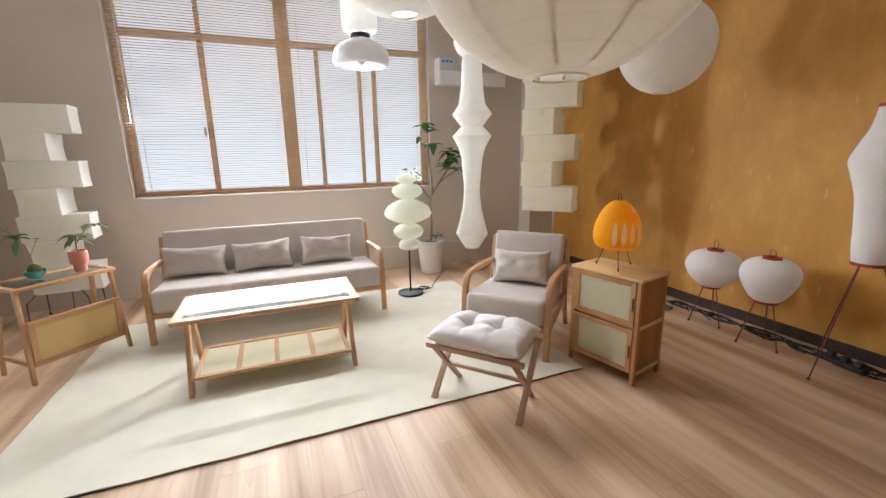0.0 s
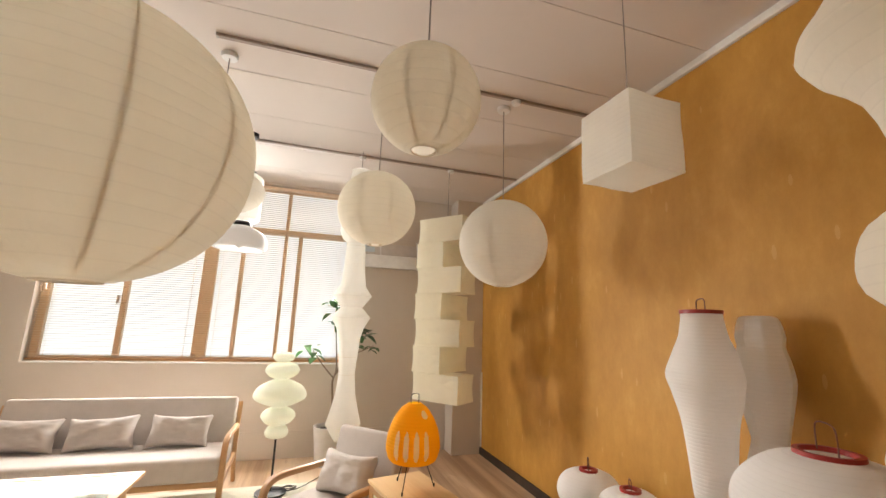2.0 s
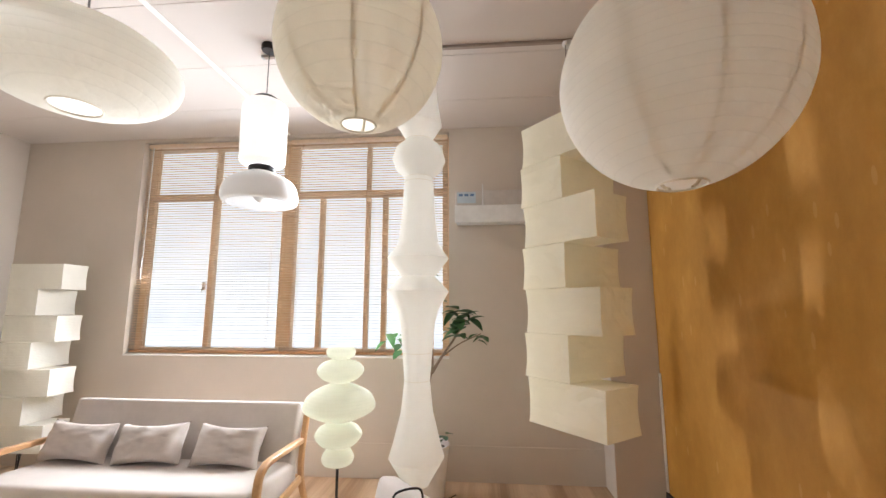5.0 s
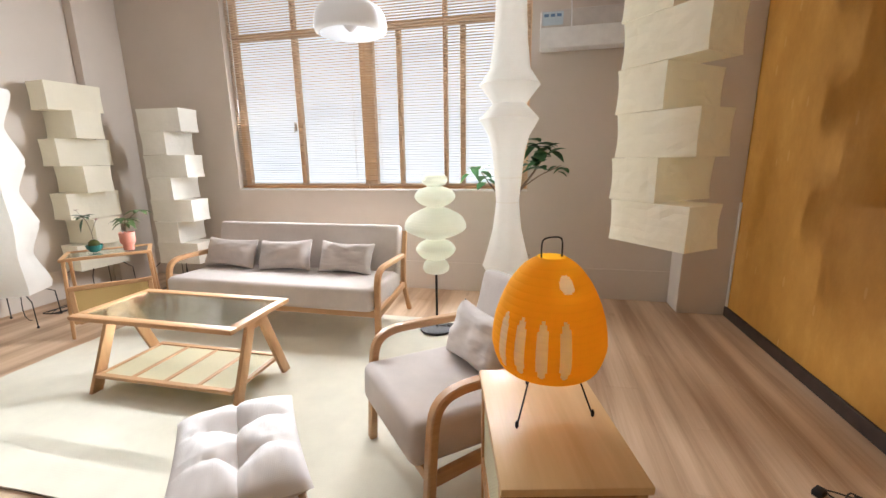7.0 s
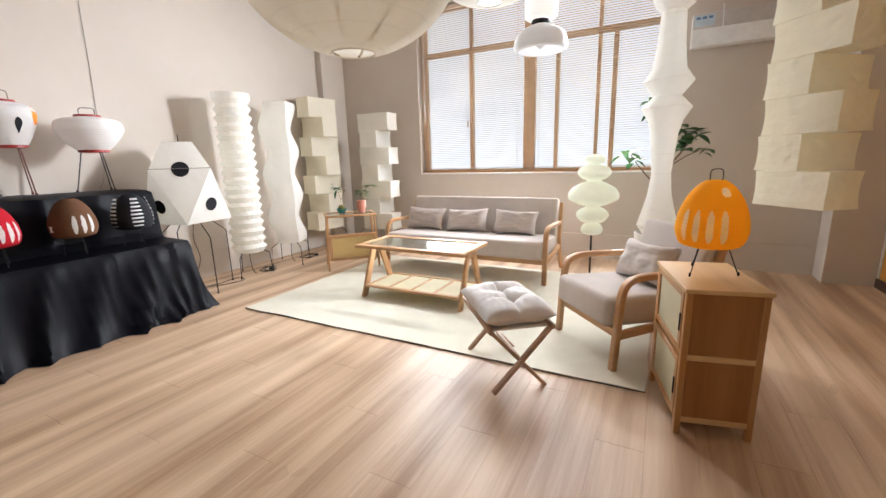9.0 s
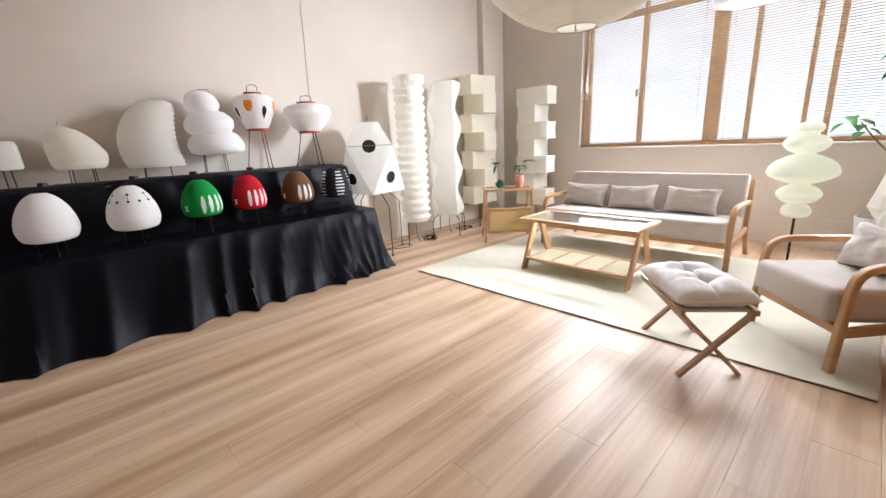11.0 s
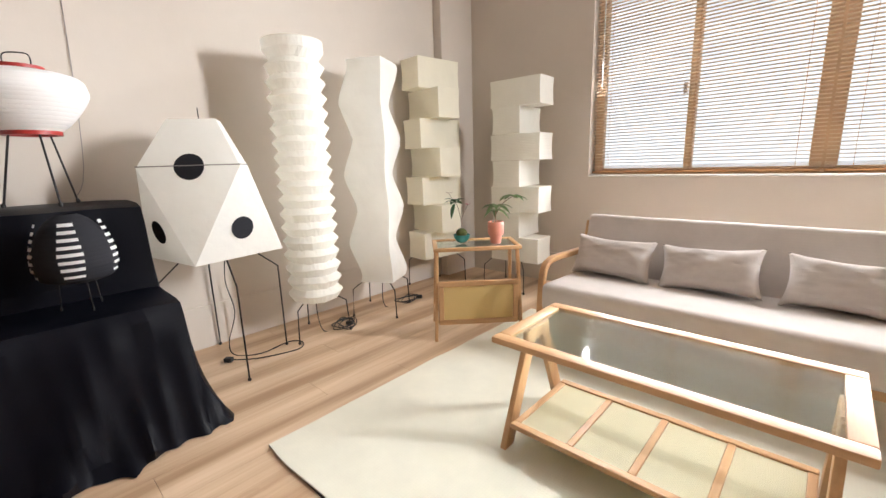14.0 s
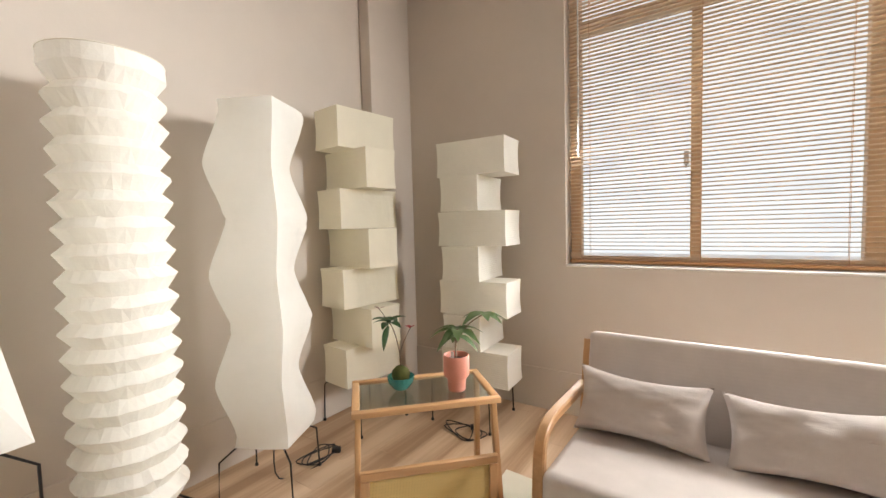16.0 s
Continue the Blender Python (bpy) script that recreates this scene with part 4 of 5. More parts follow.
# stacked-cloud lantern behind the vase
cl = thing("tiered_lantern", pose(3.35, 1.06, 0), "white tiered paper lantern close to the ochre wall", "paper lantern")
part("shade", lathe(smooth_profile([(0.03, 0.78), (0.1, 0.84), (0.115, 0.93), (0.085, 1.04), (0.09, 1.08), (0.12, 1.2), (0.14, 1.3), (0.13, 1.38), (0.11, 1.45), (0.115, 1.5), (0.09, 1.58), (0.03, 1.59)], 4), 20, True, True, lambda q, z: 0.74 + 0.1 * abs(math.cos(q * 4))), M_PAPERW, cl)
part("pole", tube([(0.06, 0, 0.01), (0.06, 0, 0.86)], 0.004, 8), M_RUSTY, cl)
part("foot", moved(lathe([(0.05, 0), (0.05, 0.012), (0.01, 0.02)], 24), pose(0.06, 0, 0)), M_STEEL, cl)

# bulb-stack lamp by the sofa
bs = thing("bulb_stack_lamp", pose(1.195, 3.84, 0.013), "ivory lamp of stacked round paper swells on a pole", "floor lamp")
keys = [(0.03, 0.452), (0.085, 0.47), (0.1, 0.508), (0.08, 0.55), (0.055, 0.566), (0.105, 0.585), (0.148, 0.64), (0.12, 0.69), (0.065, 0.722), (0.13, 0.745), (0.215, 0.79), (0.226, 0.835), (0.19, 0.895), (0.11, 0.94), (0.06, 0.962), (0.11, 0.985), (0.15, 1.035), (0.12, 1.085), (0.055, 1.11), (0.08, 1.125), (0.094, 1.155), (0.075, 1.188), (0.02, 1.2)]
part("shade", lathe(smooth_profile(keys, 3), 48), M_PAPERGLOW, bs)
part("pole", tube([(0, 0, 0.015), (0, 0, 0.47)], 0.009, 10), M_STEEL, bs)
part("base", lathe([(0.128, 0), (0.13, 0.006), (0.13, 0.016), (0.12, 0.02), (0.02, 0.024)], 40), M_STEEL, bs, "round black base")

# accordion lamp
ac = thing("accordion_floor_lamp", pose(-2.265, 2.73, 0, 0, 0, 0), "tall pleated white paper cylinder lamp on wire legs", "floor lamp")
prof = []
nb = 18
for i in range(nb * 2 + 1):
    z = 0.265 + 1.64 * i / (nb * 2)
    prof.append((0.146 if i % 2 == 0 else 0.182, z + (0.008 if i % 2 else 0)))
prof[-1] = (0.182, 1.925)
bm = lathe(prof, 40, True, False)
rnd = random.Random(21)
for v in bm.verts:
    if v.co.z < 1.9:
        k = 1 + rnd.uniform(-0.014, 0.014)
        v.co = Vector((v.co.x * k, v.co.y * k, v.co.z + rnd.uniform(-0.004, 0.004)))
bmesh.ops.triangulate(bm, faces=bm.faces[:])
part("shade", bm, paper("crinkled_white_paper", (0.97, 0.955, 0.9), 0, 0.45, 0.5, 9), ac, "", False)
part("top_hoop", ring_of(0.183, 1.925, 0.002), M_RIB, ac)
legs_of(ac, 0.1, 0.29, 0.215, 3, 0.9, M_STEEL, 0.0045, (0.2, 0.23))
part("stem", tube([(0, 0, 0.25), (0, 0, 0.6)], 0.006, 8), M_STEEL, ac)

# waisted square lamp
wv = thing("waved_floor_lamp", pose(-2.28, 3.315, 0, 0, 0, 32), "tall square white paper lamp with waved sides", "floor lamp")
prof = [(0.168, 0.27 + 1.63 * i / 60) for i in range(61)]


def squared(q, z):
    q = (q + math.pi / 4) % (math.pi / 2) - math.pi / 4
    return 0.84 / max(math.cos(q), 0.1)


bm = lathe(prof, 64, True, True, squared)
for v in bm.verts:
    f = (v.co.z - 0.27) / 1.63
    wave = math.cos(2 * math.pi * (f - 0.505) / 0.315)
    wave = 0.5 * wave + 0.5 * math.asin(wave) * 2 / math.pi
    kink = math.exp(-((f - 0.66) / 0.035) ** 2) + math.exp(-((f - 0.35) / 0.035) ** 2) + 0.7 * math.exp(-((f - 0.97) / 0.03) ** 2)
    q = noise.noise(Vector((v.co.x * 9, v.co.y * 9, v.co.z * 55)))
    lat = min(1.0, abs(v.co.x * 0.903 + v.co.y * 0.426) / 0.15)
    v.co += Vector((-0.903, -0.426, 0)) * 0.04 * wave * lat * lat + Vector((v.co.x, v.co.y, 0)) * 0.05 * kink * q
part("shade", bm, M_PAPERPLAIN, wv)
part("finial", tube([(0, 0, 1.9), (0, 0, 1.93)], 0.003, 6), M_STEEL, wv)
legs_of(wv, 0.12, 0.29, 0.25, 4, 0.78, M_STEEL, 0.0045, (0.24, 0.22))

# faceted lamp with black discs
fl = thing("faceted_floor_lamp", pose(-2.29, 2.145, 0.0, 0, 0, -35), "faceted white paper floor lamp with black discs", "floor lamp")
bm = bmesh.new()


def square(r, z, turn):
    return [bm.verts.new((r * math.cos(turn + i * math.pi / 2), r * math.sin(turn + i * math.pi / 2), z)) for i in range(4)]


s0, s1, s2 = square(0.36, 0.69, 0.0), square(0.34, 1.185, math.pi / 4), square(0.165, 1.43, math.pi / 4)
for v in s0 + s1 + s2:
    if v.co.x < -0.01:
        v.co.x *= 0.5
        v.co.y *= 0.8
for i in range(4):
    j = (i + 1) % 4
    bm.faces.new((s0[i], s0[j], s1[i]))
    bm.faces.new((s1[i], s0[j], s1[j]))
    bm.faces.new((s1[i], s1[j], s2[j], s2[i]))
bm.faces.new(s2)
bm.faces.new(s0[::-1])
bmesh.ops.recalc_face_normals(bm, faces=bm.faces)
shade_pts = [[v.co.copy() for v in s] for s in (s0, s1, s2)]
part("shade", bm, M_PAPERPLAIN, fl, "", False)
for i in range(4):
    j = (i + 1) % 4
    part("seam_wire", tube([shade_pts[1][i] * 1.004, shade_pts[1][j] * 1.004], 0.003, 6), M_WIRE, fl)
    a0, b0, c0 = shade_pts[0][i], shade_pts[0][j], shade_pts[1][i]
    nrm = (b0 - a0).cross(c0 - a0).normalized()
    ctr = (a0 + b0 + c0) / 3 + nrm * 0.004
    if i in (0, 3):
        part("black_disc", moved(lathe([(0.062, 0), (0.062, 0.002)], 32), Matrix.Translation(ctr) @ nrm.to_track_quat("Z", "Y").to_matrix().to_4x4()), M_BLACKP, fl, "black paper disc")
    if i != 3:
        continue
    m0, m1, t0, t1 = shade_pts[1][i], shade_pts[1][j], shade_pts[2][i], shade_pts[2][j]
    mid = (m0 + m1) / 2
    up = (t0 + t1) / 2 - mid
    dn = shade_pts[0][j] - mid
    ax = (m1 - m0).normalized()
    for d, sgn in ((up, 1), (dn, -1)):
        d = d.normalized()
        half = bmesh.new()
        nn = ax.cross(d).normalized()
        if nn.dot(mid - Vector((0, 0, mid.z))) < 0:
            nn = -nn
        vs = [half.verts.new(mid + nn * 0.0045 + 0.07 * (math.cos(q) * ax + math.sin(q) * d)) for q in [math.pi * k / 16 for k in range(17)]]
        half.faces.new(vs)
        ex = bmesh.ops.extrude_face_region(half, geom=half.faces[:])
        for v in [g for g in ex["geom"] if isinstance(g, bmesh.types.BMVert)]:
            v.co -= nn * 0.002
        bmesh.ops.recalc_face_normals(half, faces=half.faces)
        part("black_disc", half, M_BLACKP, fl, "black paper disc", False)
part("finial", tube([(0, 0, 1.42), (0, 0, 1.5)], 0.003, 6), M_STEEL, fl)
legs_of(fl, 0.16, 0.7, 0.33, 4, 0.5, M_STEEL, 0.005, (0.33, 0.55))

# orange egg lamp on the cabinet
def egg_lamp(name, m, r, h, mat, label, legz=0.12, spread=0.1, bars=0, bar_mat=M_PAPERW, hoop=0.07, group="", turn=0.4, bar_turn=0.0, spot=None):
    t = thing(name, m, label, "table lamp", group)
    keys = [(r * 0.62, legz), (r * 0.86, legz + 0.05 * h), (r * 0.985, legz + 0.2 * h), (r, legz + 0.32 * h), (r * 0.93, legz + 0.52 * h), (r * 0.75, legz + 0.74 * h), (r * 0.5, legz + 0.91 * h), (r * 0.24, legz + h)]
    prof = smooth_profile(keys, 6)
    fine = smooth_profile(keys, 16 if bars else 8)
    shade = lathe(fine, 200 if bars else 56, True, False)
    inlays = [(bar_turn + (i - (bars - 1) / 2) * 0.38, 0.105, legz + 0.35 * h, 0.235 * h, "white_bar", "upright white paper bar") for i in range(bars)]
    if spot is not None:
        inlays.append((spot, 0.19, legz + 0.84 * h, 0.065 * h, "white_spot", "white paper spot"))
    for q, half, zc, tall, name_, words in inlays:
        hit = []
        for f in shade.faces:
            c = f.calc_center_median()
            if len(f.verts) == 4:
                d = (math.atan2(c.y, c.x) - q + math.pi) % (2 * math.pi) - math.pi
                if abs(d / half) ** 2.2 + abs((c.z - zc) / tall) ** 2.2 < 1:
                    hit.append(f)
        inlay = bmesh.new()
        known = {}
        for f in hit:
            inlay.faces.new([known.setdefault(v, None) or known.update({v: inlay.verts.new(v.co)}) or known[v] for v in f.verts])
        bmesh.ops.delete(shade, geom=hit, context="FACES")
        part(name_, inlay, bar_mat, t, words)
    part("shade", shade, mat, t)
    if bars and not hoop:
        q, rr, z = bar_turn - 1.45, r * 1.004, legz + 0.27 * h
        for a, b in ((-1, 1), (1, -1)):
            part("white_mark", tube([(rr * math.cos(q - 0.09), rr * math.sin(q - 0.09), z + 0.02 * a), (rr * 1.012 * math.cos(q), rr * 1.012 * math.sin(q), z), (rr * math.cos(q + 0.09), rr * math.sin(q + 0.09), z + 0.02 * b)], 0.0035, 6), bar_mat, t, "small crossed white stroke")
    if hoop:
        part("handle", moved(loop_wire(r * 0.2, hoop, 0.0022), pose(0, 0, legz + h - 0.004, 0, 0, 30)), M_STEEL, t)
    legs_of(t, r * 0.5, legz + 0.004, spread, 3, turn, M_STEEL, 0.0022)
    return t


egg_lamp("egg_table_lamp", pose(1.962, 1.93, 0.665), 0.142, 0.295, M_ORANGE, "orange egg-shaped paper lamp with white bars on cabinet", 0.125, 0.12, 4, M_BAR, 0.05, "", 2.0, radians(-108), radians(-68))

# ---- draped display bench ----
bench = thing("draped_bench", pose(0, 0, 0), "two-step display bench draped in black cloth", "display bench")
bm = bmesh.new()
ya, yb, ny = -3.2, 1.8, 320
rows = []
steps = [(-2.63, 1.02), (-2.5, 1.025), (-2.3, 1.02), (-2.225, 1.0), (-2.2, 0.93), (-2.19, 0.8), (-2.18, 0.66), (-2.13, 0.605), (-2.0, 0.602), (-1.85, 0.602), (-1.785, 0.595), (-1.755, 0.55), (-1.74, 0.44), (-1.72, 0.3), (-1.685, 0.16), (-1.64, 0.05), (-1.6, 0.006)]
for i in range(ny + 1):
    y = ya + (yb - ya) * i / ny
    row = []
    for k, (x, z) in enumerate(steps):
        hang = max(0.0, min(1.0, (k - 10) / 6))
        pull = max(0.0, min(1.0, (y + 0.3) / 2.0))
        drift = y + 0.16 * hang * noise.noise(Vector((y * 0.9, 4, 0))) + hang * (0.06 + 0.8 * pull * pull)
        f = noise.noise(Vector((drift * 3.1, 0.4, 0))) + 0.5 * noise.noise(Vector((drift * 9.3, k * 0.1, 5)))
        pleat = 1 - 2 * abs(math.sin(drift * 8.5 + 2.5 * noise.noise(Vector((drift * 1.3, k * 0.05, 2))))) ** 0.9
        fine = 1 - 2 * abs(math.sin(drift * 23 + 3 * noise.noise(Vector((drift * 2.1, k * 0.08, 8))))) ** 0.7
        x2 = x + hang * (0.06 * f + 0.045 * pleat + 0.006 * fine)
        z2 = z
        if 3 <= k <= 6:
            x2 += 0.015 * f + 0.01 * pleat
        x2 += 0.05 * hang ** 3 * noise.noise(Vector((y * 3, 9, 0)))
        end = max(0.0, (y - (yb - 0.1)) / 0.1)
        row.append(bm.verts.new((x2, y, max(0.004, z2 - 0.006 * end))))
    rows.append(row)
for a, b in zip(rows, rows[1:]):
    for k in range(len(steps) - 1):
        bm.faces.new((a[k], a[k + 1], b[k + 1], b[k]))
last = rows[-1]
ends = [last]
for s in range(1, 7):
    f = s / 6
    row = []
    for k, v in enumerate(last):
        zt = v.co.z * (1 - f) + 0.004 * f
        row.append(bm.verts.new((v.co.x + 0.05 * f * math.sin(k * 1.3 + 2), yb + 0.035 * math.sin(k * 1.1) * f + 0.03 * f + 0.06 * f * f, zt)))
    ends.append(row)
for a, b in zip(ends, ends[1:]):
    for k in range(len(steps) - 1):
        bm.faces.new((a[k], a[k + 1], b[k + 1], b[k]))
bmesh.ops.recalc_face_normals(bm, faces=bm.faces)
part("black_cloth", bm, M_BLACKCLOTH, bench, "black cloth in loose folds")
part("upper_board", boxed(-2.62, -2.24, ya, yb - 0.05, 0.97, 1.0), M_SUB, bench)
part("lower_board", boxed(-2.62, -1.82, ya, yb - 0.05, 0.56, 0.59), M_SUB, bench)
for y in (-3.0, -1.4, 0.2, 1.65):
    part("trestle", boxed(-2.58, -1.86, y - 0.03, y + 0.03, 0, 0.56), M_SUB, bench)
    part("trestle", boxed(-2.58, -2.3, y - 0.03, y + 0.03, 0.59, 0.97), M_SUB, bench)

# front row of egg lamps
ZF, ZB = 0.607, 1.028
row_front = "egg lamps on the lower step"
VIEW = radians(-28)
egg_lamp("egg_table_lamp", pose(-1.95, 0.345, ZF), 0.14, 0.275, M_GREEN, "green egg-shaped paper lamp with white bars", 0.125, 0.08, 4, M_PAPERW, 0, row_front, 0.2, radians(23))
egg_lamp("egg_table_lamp", pose(-1.985, 0.71, ZF), 0.133, 0.275, M_RED, "red egg-shaped paper lamp with white bars", 0.125, 0.08, 4, M_PAPERW, 0, row_front, 0.2, radians(15))
egg_lamp("egg_table_lamp", pose(-1.965, 1.12, ZF), 0.138, 0.275, M_BROWN, "brown egg-shaped paper lamp with white bars", 0.125, 0.08, 3, M_PAPERW, 0, row_front, 0.2, radians(5))
sl = egg_lamp("egg_table_lamp", pose(-1.965, 1.5, ZF), 0.137, 0.275, M_BLACKP, "black egg-shaped paper lamp with white stripes", 0.125, 0.08, 0, M_PAPERW, 0, row_front, 0.2)
for q0 in (-0.18, -1.5, 1.2):
    for k in range(8):
        z = 0.125 + 0.03 + k * 0.029
        f = (z - 0.125) / 0.275
        rr = 0.137 * (0.93 if f < 0.12 else 1.0 if f < 0.42 else 1.0 - 0.75 * (f - 0.42) ** 1.35)
        w = 0.3 * (1 - 0.55 * abs(f - 0.4))
        bm = bmesh.new()
        rws = []
        for s in range(9):
            q = q0 + w * (s / 4 - 1)
            slope = 0.0 if f < 0.42 else -0.5
            rws.append([bm.verts.new(((rr + 0.003) * math.cos(q), (rr + 0.003) * math.sin(q), z)), bm.verts.new(((rr + 0.003 + slope * 0.011) * math.cos(q), (rr + 0.003 + slope * 0.011) * math.sin(q), z + 0.013))])
        for a_, b_ in zip(rws, rws[1:]):
            bm.faces.new((a_[0], b_[0], b_[1], a_[1]))
        part("white_stripe", bm, M_PAPERW, sl, "white paper stripe")
for y in (-0.085, -0.53):
    wl = egg_lamp("egg_table_lamp", pose(-1.96, y, ZF), 0.155, 0.3, M_PAPERW, "white egg-shaped paper lamp with black dots" if y > -0.3 else "plain white egg-shaped paper lamp", 0.1, 0.08, 0, M_PAPERW, 0.03 if y > -0.3 else 0, row_front, 0.2)
    if y > -0.3:
        for i in range(8):
            q = VIEW + (i - 3.5) * 0.5
            for zz, rr in ((0.1 + 0.2, 0.128), (0.1 + 0.245 - 0.02 * (i % 2), 0.1)):
                d = Vector((math.cos(q), math.sin(q), 0.55)).normalized()
                part("dot", moved(lathe([(0.001, 0), (0.0085, 0), (0.008, 0.002)], 14), Matrix.Translation((rr * math.cos(q), rr * math.sin(q), zz)) @ d.to_track_quat("Z", "Y").to_matrix().to_4x4()), M_BLACKP, wl, "black dot")
            part("line", tube([(0.1285 * math.cos(q), 0.1285 * math.sin(q), 0.3), (0.101 * math.cos(q), 0.101 * math.sin(q), 0.345 - 0.02 * (i % 2))], 0.0018, 5), M_BLACKP, wl, "fine black line")

# back row
row_back = "paper lamps on the upper step"
od = red_lantern(-2.42, 1.03, [(0.088, 0.355), (0.125, 0.42), (0.165, 0.52), (0.172, 0.58), (0.15, 0.635), (0.07, 0.66)], 0.35, 0.13, "white lantern with orange and black petals on legs", M_PAPERW, None, 0.3, ZB, 0.07, M_REDLAC, M_RUSTY, row_back)
for i in range(8):
    q = 0.12 + i * math.pi / 4
    black = i % 2 == 0
    bm = bmesh.new()
    rows_ = []
    for s in range(13):
        f = s / 12
        z = (0.44 + 0.11 * f) if black else (0.505 + 0.14 * f)
        rad = float(np.interp(z, [0.355, 0.42, 0.52, 0.58, 0.635, 0.66], [0.088, 0.125, 0.165, 0.172, 0.15, 0.07])) + 0.004
        w = (0.19 if black else 0.25) * math.sin(math.pi * min(1.0, f * 0.94 + 0.06)) ** 0.7 * (0.25 + 0.75 * f if black else 1.0 - 0.3 * f)
        rows_.append([bm.verts.new((rad * math.cos(q + w * k), rad * math.sin(q + w * k), z)) for k in (-1, -0.5, 0, 0.5, 1)])
    for a_, b_ in zip(rows_, rows_[1:]):
        for k in range(4):
            bm.faces.new((a_[k], a_[k + 1], b_[k + 1], b_[k]))
    part("petal", bm, M_BLACKP if black else M_PETAL, od, "black painted petal" if black else "orange painted petal")
red_lantern(-2.3, 1.475, [(0.095, 0.32), (0.15, 0.37), (0.212, 0.46), (0.218, 0.51), (0.19, 0.555), (0.08, 0.58)], 0.3, 0.15, "wide white ribbed lantern with red base ring", M_PAPERW, None, 0.2, ZB, 0.06, M_REDLAC, M_STEEL, row_back)


def wire_feet(t, r, z, n=4):
    for i in range(n):
        q = 0.6 + 2 * math.pi * i / n
        part("leg", tube([(r * math.cos(q), r * math.sin(q), z), (r * 1.05 * math.cos(q), r * 1.05 * math.sin(q), 0.002)], 0.0035, 6), M_STEEL, t)


cloud = thing("cloud_lamp", pose(-2.4, 0.62, ZB), "white cloud-shaped paper lamp of three swells", "table lamp", row_back)
bm = lathe(smooth_profile([(0.14, 0.15), (0.2, 0.17), (0.218, 0.23), (0.185, 0.3), (0.152, 0.325), (0.18, 0.36), (0.188, 0.42), (0.14, 0.485), (0.105, 0.505), (0.127, 0.55), (0.112, 0.62), (0.06, 0.66), (0.01, 0.665)], 5), 48)
for v in bm.verts:
    v.co.y += 0.045 - 0.17 * (v.co.z - 0.15)
    v.co.z += 0.12 * v.co.y * max(0.0, 1 - abs(v.co.z - 0.4) / 0.25)
part("shade", bm, M_PAPERW, cloud)
wire_feet(cloud, 0.11, 0.16)
part("handle", moved(loop_wire(0.045, 0.02, 0.003), pose(0, 0, 0.66, 0, 0, 60)), M_WIRE, cloud)
shell = thing("shell_lamp", pose(-2.45, 0.2, ZB), "leaning ribbed white paper shell lamp", "table lamp", row_back)
bm = lathe(smooth_profile([(0.19, 0.08), (0.2, 0.13), (0.195, 0.3), (0.18, 0.42), (0.15, 0.52), (0.09, 0.58), (0.01, 0.595)], 14), 48)
for v in bm.verts:
    v.co.y += 1.1 * (v.co.z - 0.27) ** 2 - 0.03
    v.co.x *= 0.95
    if v.co.y > 0.03:
        v.co.y += 0.005 * math.sin(v.co.z * 170)
part("shade", bm, M_PAPER, shell)
wire_feet(shell, 0.12, 0.09)
dome = thing("dome_lamp", pose(-2.38, -0.27, ZB), "low ivory paper dome lamp leaning to one side", "table lamp", row_back)
bm = lathe(smooth_profile([(0.13, 0.1), (0.155, 0.13), (0.165, 0.2), (0.14, 0.29), (0.09, 0.36), (0.02, 0.395), (0.004, 0.4)], 6), 40)
for v in bm.verts:
    v.co.y -= 0.35 * max(0.0, v.co.z - 0.2)
part("shade", bm, M_PAPERBIG, dome)
part("finial", tube([(0, -0.068, 0.39), (0, -0.07, 0.43)], 0.003, 6), M_WIRE, dome)
wire_feet(dome, 0.09, 0.11)
bxs = thing("box_shade_lamp", pose(-2.38, -0.73, ZB), "low square white paper shade lamp", "table lamp", row_back)
bm = boxed(-0.17, 0.17, -0.17, 0.17, 0.12, 0.3, 0.02, 2)
for v in bm.verts:
    k = 1 - 0.3 * (v.co.z - 0.12)
    v.co.x *= k
    v.co.y *= k
part("shade", bm, M_PAPER, bxs)
part("finial", tube([(0, 0, 0.29), (0, 0, 0.36)], 0.003, 6), M_WIRE, bxs)
wire_feet(bxs, 0.12, 0.13)

# ---- plants ----
def leaf(bm, base, way, length, width, droop=0.25, up=Vector((0, 0, 1))):
    way = Vector(way).normalized()
    side = way.cross(up)
    side = side.normalized() if side.length > 0.05 else Vector((1, 0, 0))
    nrm = side.cross(way)
    rows_ = []
    for s in range(7):
        f = s / 6
        p = Vector(base) + way * (length * f) - nrm * 0 + Vector((0, 0, -droop * length * f * f))
        w = width * math.sin(math.pi * (0.06 + 0.9 * f) ** 0.85) * 0.5
        rows_.append([bm.verts.new(p - side * w + nrm * w * 0.3), bm.verts.new(p), bm.verts.new(p + side * w + nrm * w * 0.3)])
    for a_, b_ in zip(rows_, rows_[1:]):
        for k in range(2):
            bm.faces.new((a_[k], a_[k + 1], b_[k + 1], b_[k]))


